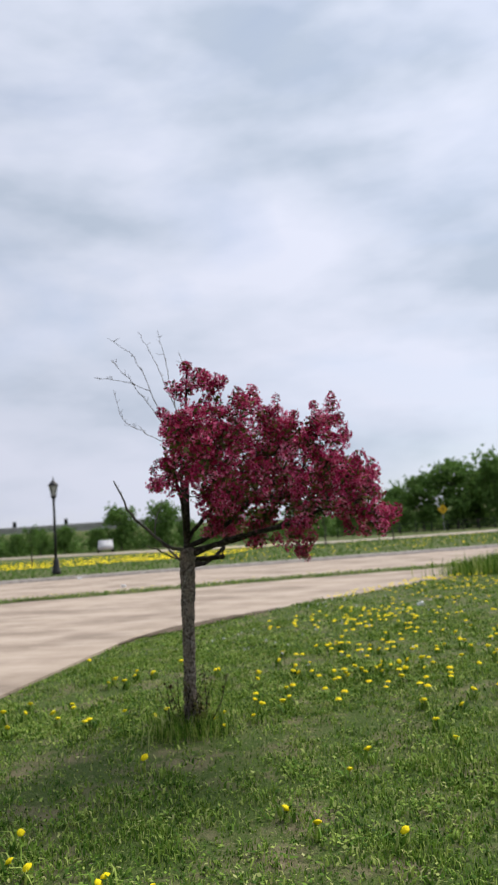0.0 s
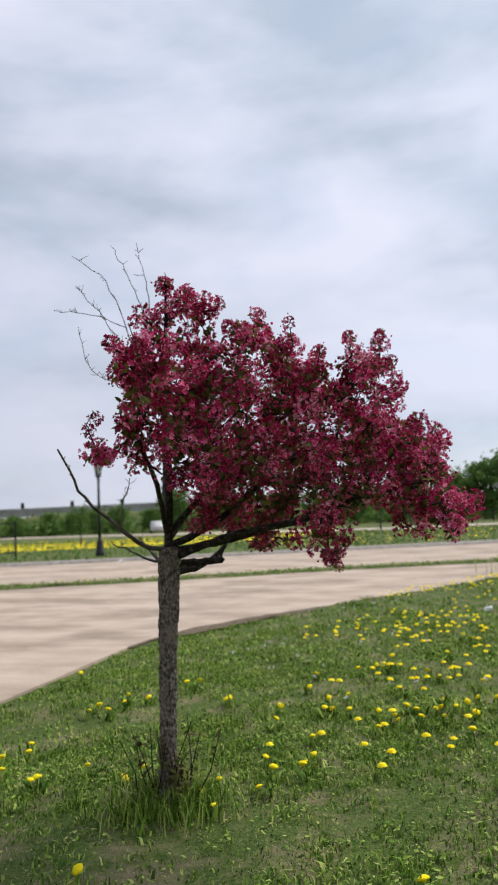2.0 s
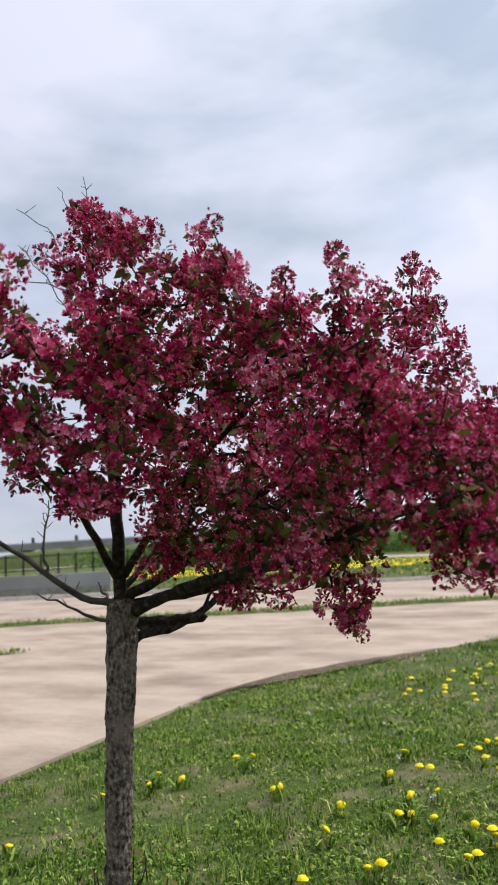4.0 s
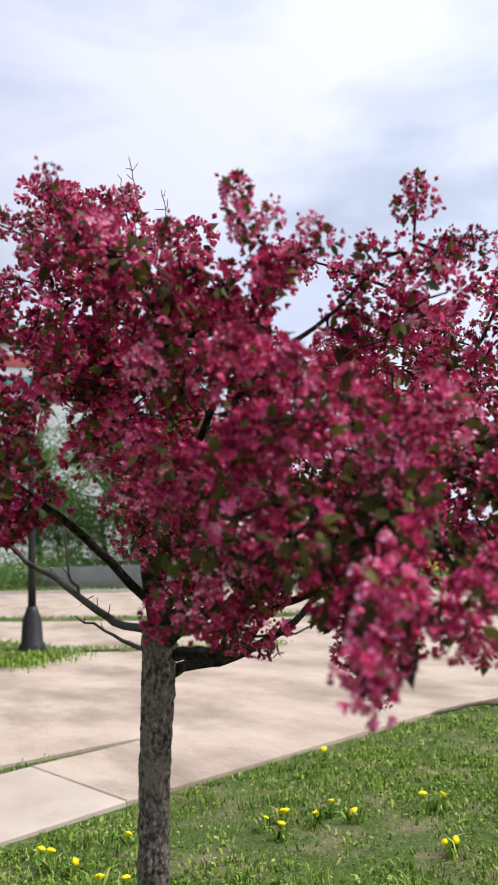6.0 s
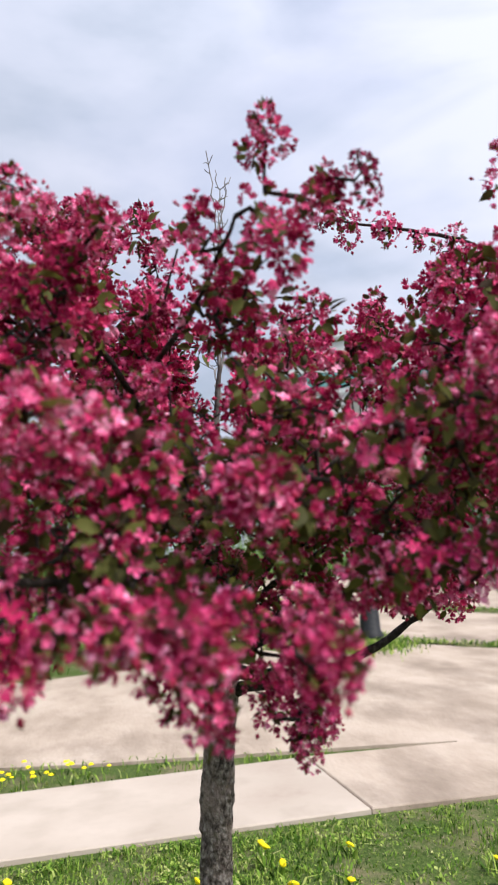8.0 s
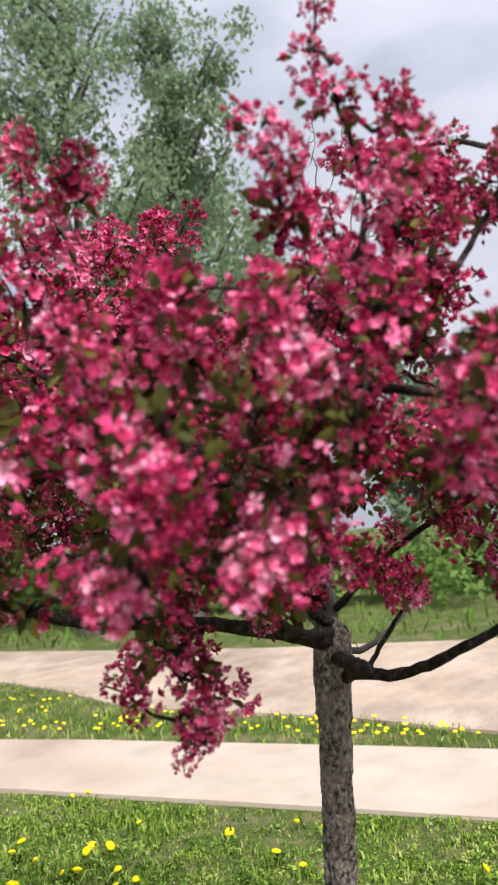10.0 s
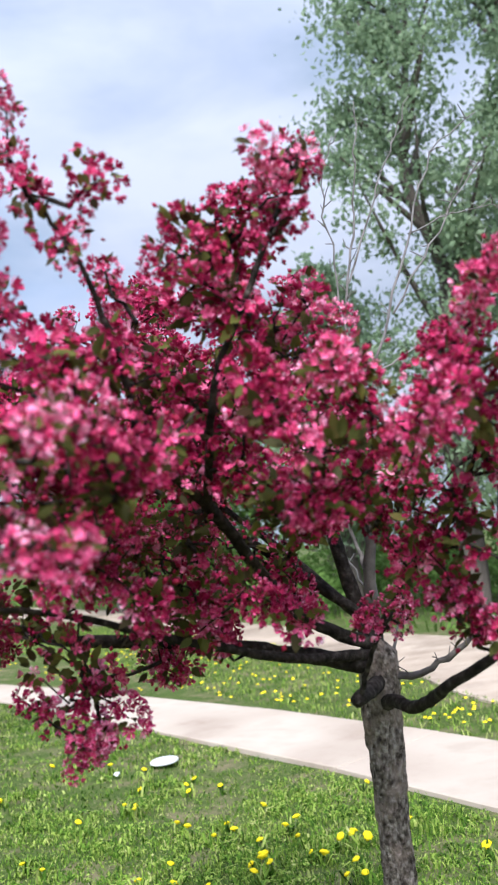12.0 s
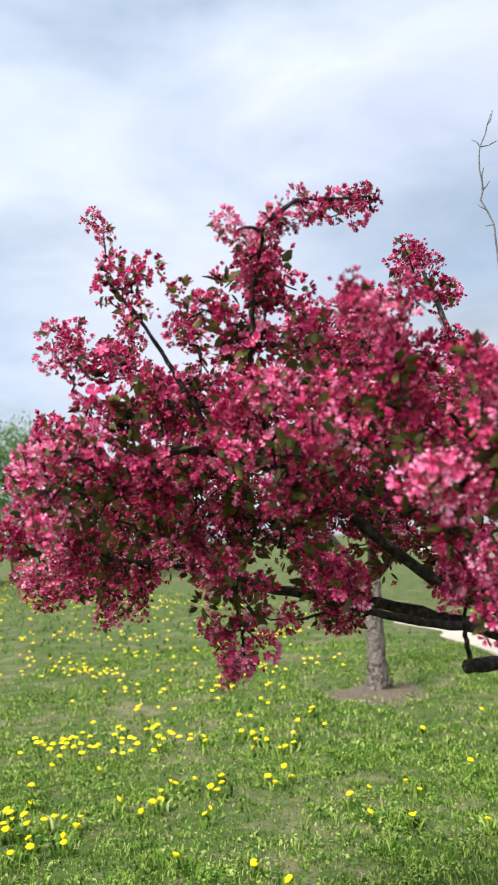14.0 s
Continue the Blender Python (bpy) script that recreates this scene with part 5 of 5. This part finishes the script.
spots = list(near_spots)
spots += [(x + rng.normal(0, 0.12), y + rng.normal(0, 0.12)) for x, y in near_spots for _ in range(int(rng.integers(0, 3)))]
spots += crowded(rng, 60, -0.1, 2.6, 5.8, 9.5, 14, 0.26) + crowded(rng, 30, -2.6, 2.2, 2.6, 6.6, 12, 0.16) + crowded(rng, 55, 0.3, 2.4, 1.2, 4.4, 9, 0.2) + crowded(rng, 25, -2.5, -0.2, 1.0, 5.2, 9, 0.25)
spots += crowded(rng, 40, -0.4, 3.2, 7.5, 11.5, 9, 0.3)
models = []
for k in range(5):
    tall = rng.uniform(0.055, 0.095)
    tip = np.array([rng.normal(0, 0.1) * tall, rng.normal(0, 0.1) * tall, tall])
    v, t = dandelion_head(rng, rng.uniform(0.021, 0.027))
    v = v @ np.array(Euler((rng.normal(0, 0.25), rng.normal(0, 0.25), 0)).to_matrix()).T + tip
    models.append((fast_mesh("flower_head", v, t, [M_YELLOW]),
                   fast_mesh("stem", *tube_arrays(np.array([[0, 0, -0.02], tip * 0.5 + [0.004, 0, 0], tip - [0, 0, 0.005]]), [0.0024, 0.0022, 0.0022], 5), [M_STEM])))
for i, (x, y) in enumerate(spots[:295]):
    ob = empty("dandelion", pose(x, y, float(turf_height(x, y)) - 0.012, rng.normal(0, 8), rng.normal(0, 8), rng.uniform(0, 360)) @ Matrix.Scale(rng.uniform(0.8, 1.15), 4),
               "yellow dandelion flower standing in the lawn", "dandelion", "dandelions in the lawn")
    ob.empty_display_size = 0.02
    head, stem = models[i % 5]
    for name, me in (("flower_head", head), ("stem", stem)):
        q = new(name, me)
        q.parent = ob

bag = Bag()


def far_dandelion(x, y, size, lift):
    if lift > 0.13:
        z = float(turf_height(x, y)) + lift
        bag.add(np.array([(x, y, z + size * 0.5), (x + size, y, z), (x - 0.5 * size, y + 0.87 * size, z), (x - 0.5 * size, y - 0.87 * size, z)]), [(0, 1, 2), (0, 2, 3), (0, 3, 1)])
        return
    a = np.arange(6) * np.pi / 3 + rng.uniform(0, 1)
    z = float(turf_height(x, y)) + lift
    v = np.array([(x, y, z + size * 0.6), *[(x + size * 0.62 * np.cos(q + 0.5), y + size * 0.62 * np.sin(q + 0.5), z + size * 0.5) for q in a], *[(x + size * np.cos(q), y + size * np.sin(q), z + size * rng.uniform(-0.1, 0.2)) for q in a]])
    bag.add(v, [(0, k, k % 6 + 1) for k in range(1, 7)] + [(k, k + 6, k % 6 + 7) for k in range(1, 7)] + [(k, k % 6 + 7, k % 6 + 1) for k in range(1, 7)])


for x, y in crowded(rng, 620, -0.4, 6.5, 8.5, 18.5, 40, 0.42) + crowded(rng, 200, 0.2, 5.5, -6, 1.4, 18, 0.3) + crowded(rng, 46, 1.2, 2.5, 1.3, 2.1, 5, 0.16) + crowded(rng, 60, 0.2, 3, 6.2, 9, 12, 0.3):
    far_dandelion(x, y, rng.uniform(0.022, 0.03), rng.uniform(0.05, 0.09))
for _ in range(1500):
    x, y = rng.uniform(-1, 26), rng.uniform(-40, -5)
    if x > np.interp(y, near_edge[::-1, 1], near_edge[::-1, 0]) + 0.2:
        far_dandelion(x, y, rng.uniform(0.025, 0.04), rng.uniform(0.06, 0.1))
for _ in range(330):
    y = rng.uniform(-9, 5.5)
    x0, x1 = np.interp(y, strip_edge[::-1, 1], strip_edge[::-1, 0]), np.interp(y, far_edge[::-1, 1], far_edge[::-1, 0])
    far_dandelion(rng.uniform(x0 + 0.1, max(x0 + 0.15, x1 - 0.15)), y, rng.uniform(0.018, 0.024), rng.uniform(0.05, 0.08))
for _ in range(3900):
    x = rng.uniform(-60, -9)
    y = kerb_y(x) + 13 + abs(rng.normal(0, 10))
    far_dandelion(x, y, rng.uniform(0.05, 0.085), 0.16)
for _ in range(400):
    x = rng.uniform(-8, 16)
    far_dandelion(x, kerb_y(x) + rng.uniform(2, 22), rng.uniform(0.04, 0.06), 0.16)
for _ in range(60):
    p = along(median_line, rng.random()) + rng.normal(0, 0.2, 2)
    far_dandelion(*p, 0.022, 0.14)
stuff("dandelions", bag.mesh("dandelions", [M_YELLOW]), "countless yellow dandelions across lawn, verge and meadow", "dandelions")

bag = Bag()
for x, y in spots:
    n = rng.integers(9, 17)
    bag.add(*blades(rng, x + rng.normal(0, 0.025, n), y + rng.normal(0, 0.025, n), np.full(n, 0.105), 0.015, 1.5))
stuff("dandelion_leaves", bag.mesh("dandelion_leaves", [M_BLADE]), "low rosettes of green dandelion leaves", "weeds")

bag = Bag()
for x, y in crowded(rng, 60, -1.0, 3.5, 7.5, 14, 14, 0.4):
    z = float(turf_height(x, y)) + rng.uniform(0.06, 0.12)
    bag.add(*leaf_cards(rng, np.array([x, y, z]) + rng.normal(0, 0.006, (14, 3)), 0.008))
stuff("seed_heads", bag.mesh("seed_heads", [M_FLUFF]), "small whitish weed flowers and seed heads", "weeds")

# ---- bare soil round the next tree ----
k = np.arange(40) * 2 * np.pi / 40
bag = Bag()
ring = np.concatenate([np.stack([-0.30 + q * np.cos(k) * (1 + 0.18 * np.sin(3 * k + 1) + 0.07 * rng.standard_normal(40)), -0.5 + q * np.sin(k) * (1 + 0.15 * np.sin(2 * k))], -1) for q in (0.2, 0.38, 0.54, 0.66)])
high = np.repeat([0.022, 0.014, 0.003, -0.02], 40)
v = np.c_[ring, turf_height(ring[:, 0], ring[:, 1]) - 0.008 + high + 0.004 * rng.standard_normal(160)]
i = (np.arange(3)[:, None] * 40 + np.arange(40)[None]).ravel()
j = (np.arange(3)[:, None] * 40 + (np.arange(40)[None] + 1) % 40).ravel()
bag.add(np.r_[v, [[-0.30, -0.5, 0.02 + float(fall(-0.5))]]], np.r_[np.stack([i, i + 40, j + 40], -1), np.stack([i, j + 40, j], -1), np.stack([np.full(40, 160), np.arange(40), (np.arange(40) + 1) % 40], -1)])
tagged(new("bare_soil", bag.mesh("bare_soil", [M_MULCH])), "bare brown soil and dry litter round a tree's foot", "soil", kind="structure")

# ---- small things lying about ----
disc = empty("plastic_disc", pose(-2.0, 1.17, -0.252, 3, 2, 0), "white plastic disc lying in the grass", "disc")
part("rim", turned([(0.115, 0.022), (0.125, 0.03), (0.12, 0.045), (0.105, 0.052), (0.09, 0.052)], 28), M_WHITE, disc, "", True)
part("top", turned([(0.095, 0.045), (0.09, 0.053), (0.03, 0.056), (0.004, 0.056)], 28), M_WHITE, disc, "", True)


def litter(x, y, size, label):
    """A crumpled bit of paper."""
    r = np.random.default_rng(int(abs(x) * 100))
    bm = bmesh.new()
    bmesh.ops.create_icosphere(bm, subdivisions=2, radius=size)
    for v in bm.verts:
        v.co *= 1 + r.uniform(-0.35, 0.35)
        v.co.z = v.co.z * 0.6 + size * 0.4
    ob = part("paper_scrap", bm, M_WHITE, None, label)
    ob["category"] = "litter"
    ob.matrix_basis = pose(x, y, float(turf_height(x, y)) + 0.02)


litter(1.15, 12.63, 0.055, "crumpled white paper scrap on the lawn")
litter(-7.2, 21.6, 0.07, "crumpled white paper scrap beside the earth strip")
litter(-11.2, 27.4, 0.08, "small white scrap at the far kerb")
litter(-1.55, 1.2, 0.025, "tiny white scrap in the grass")
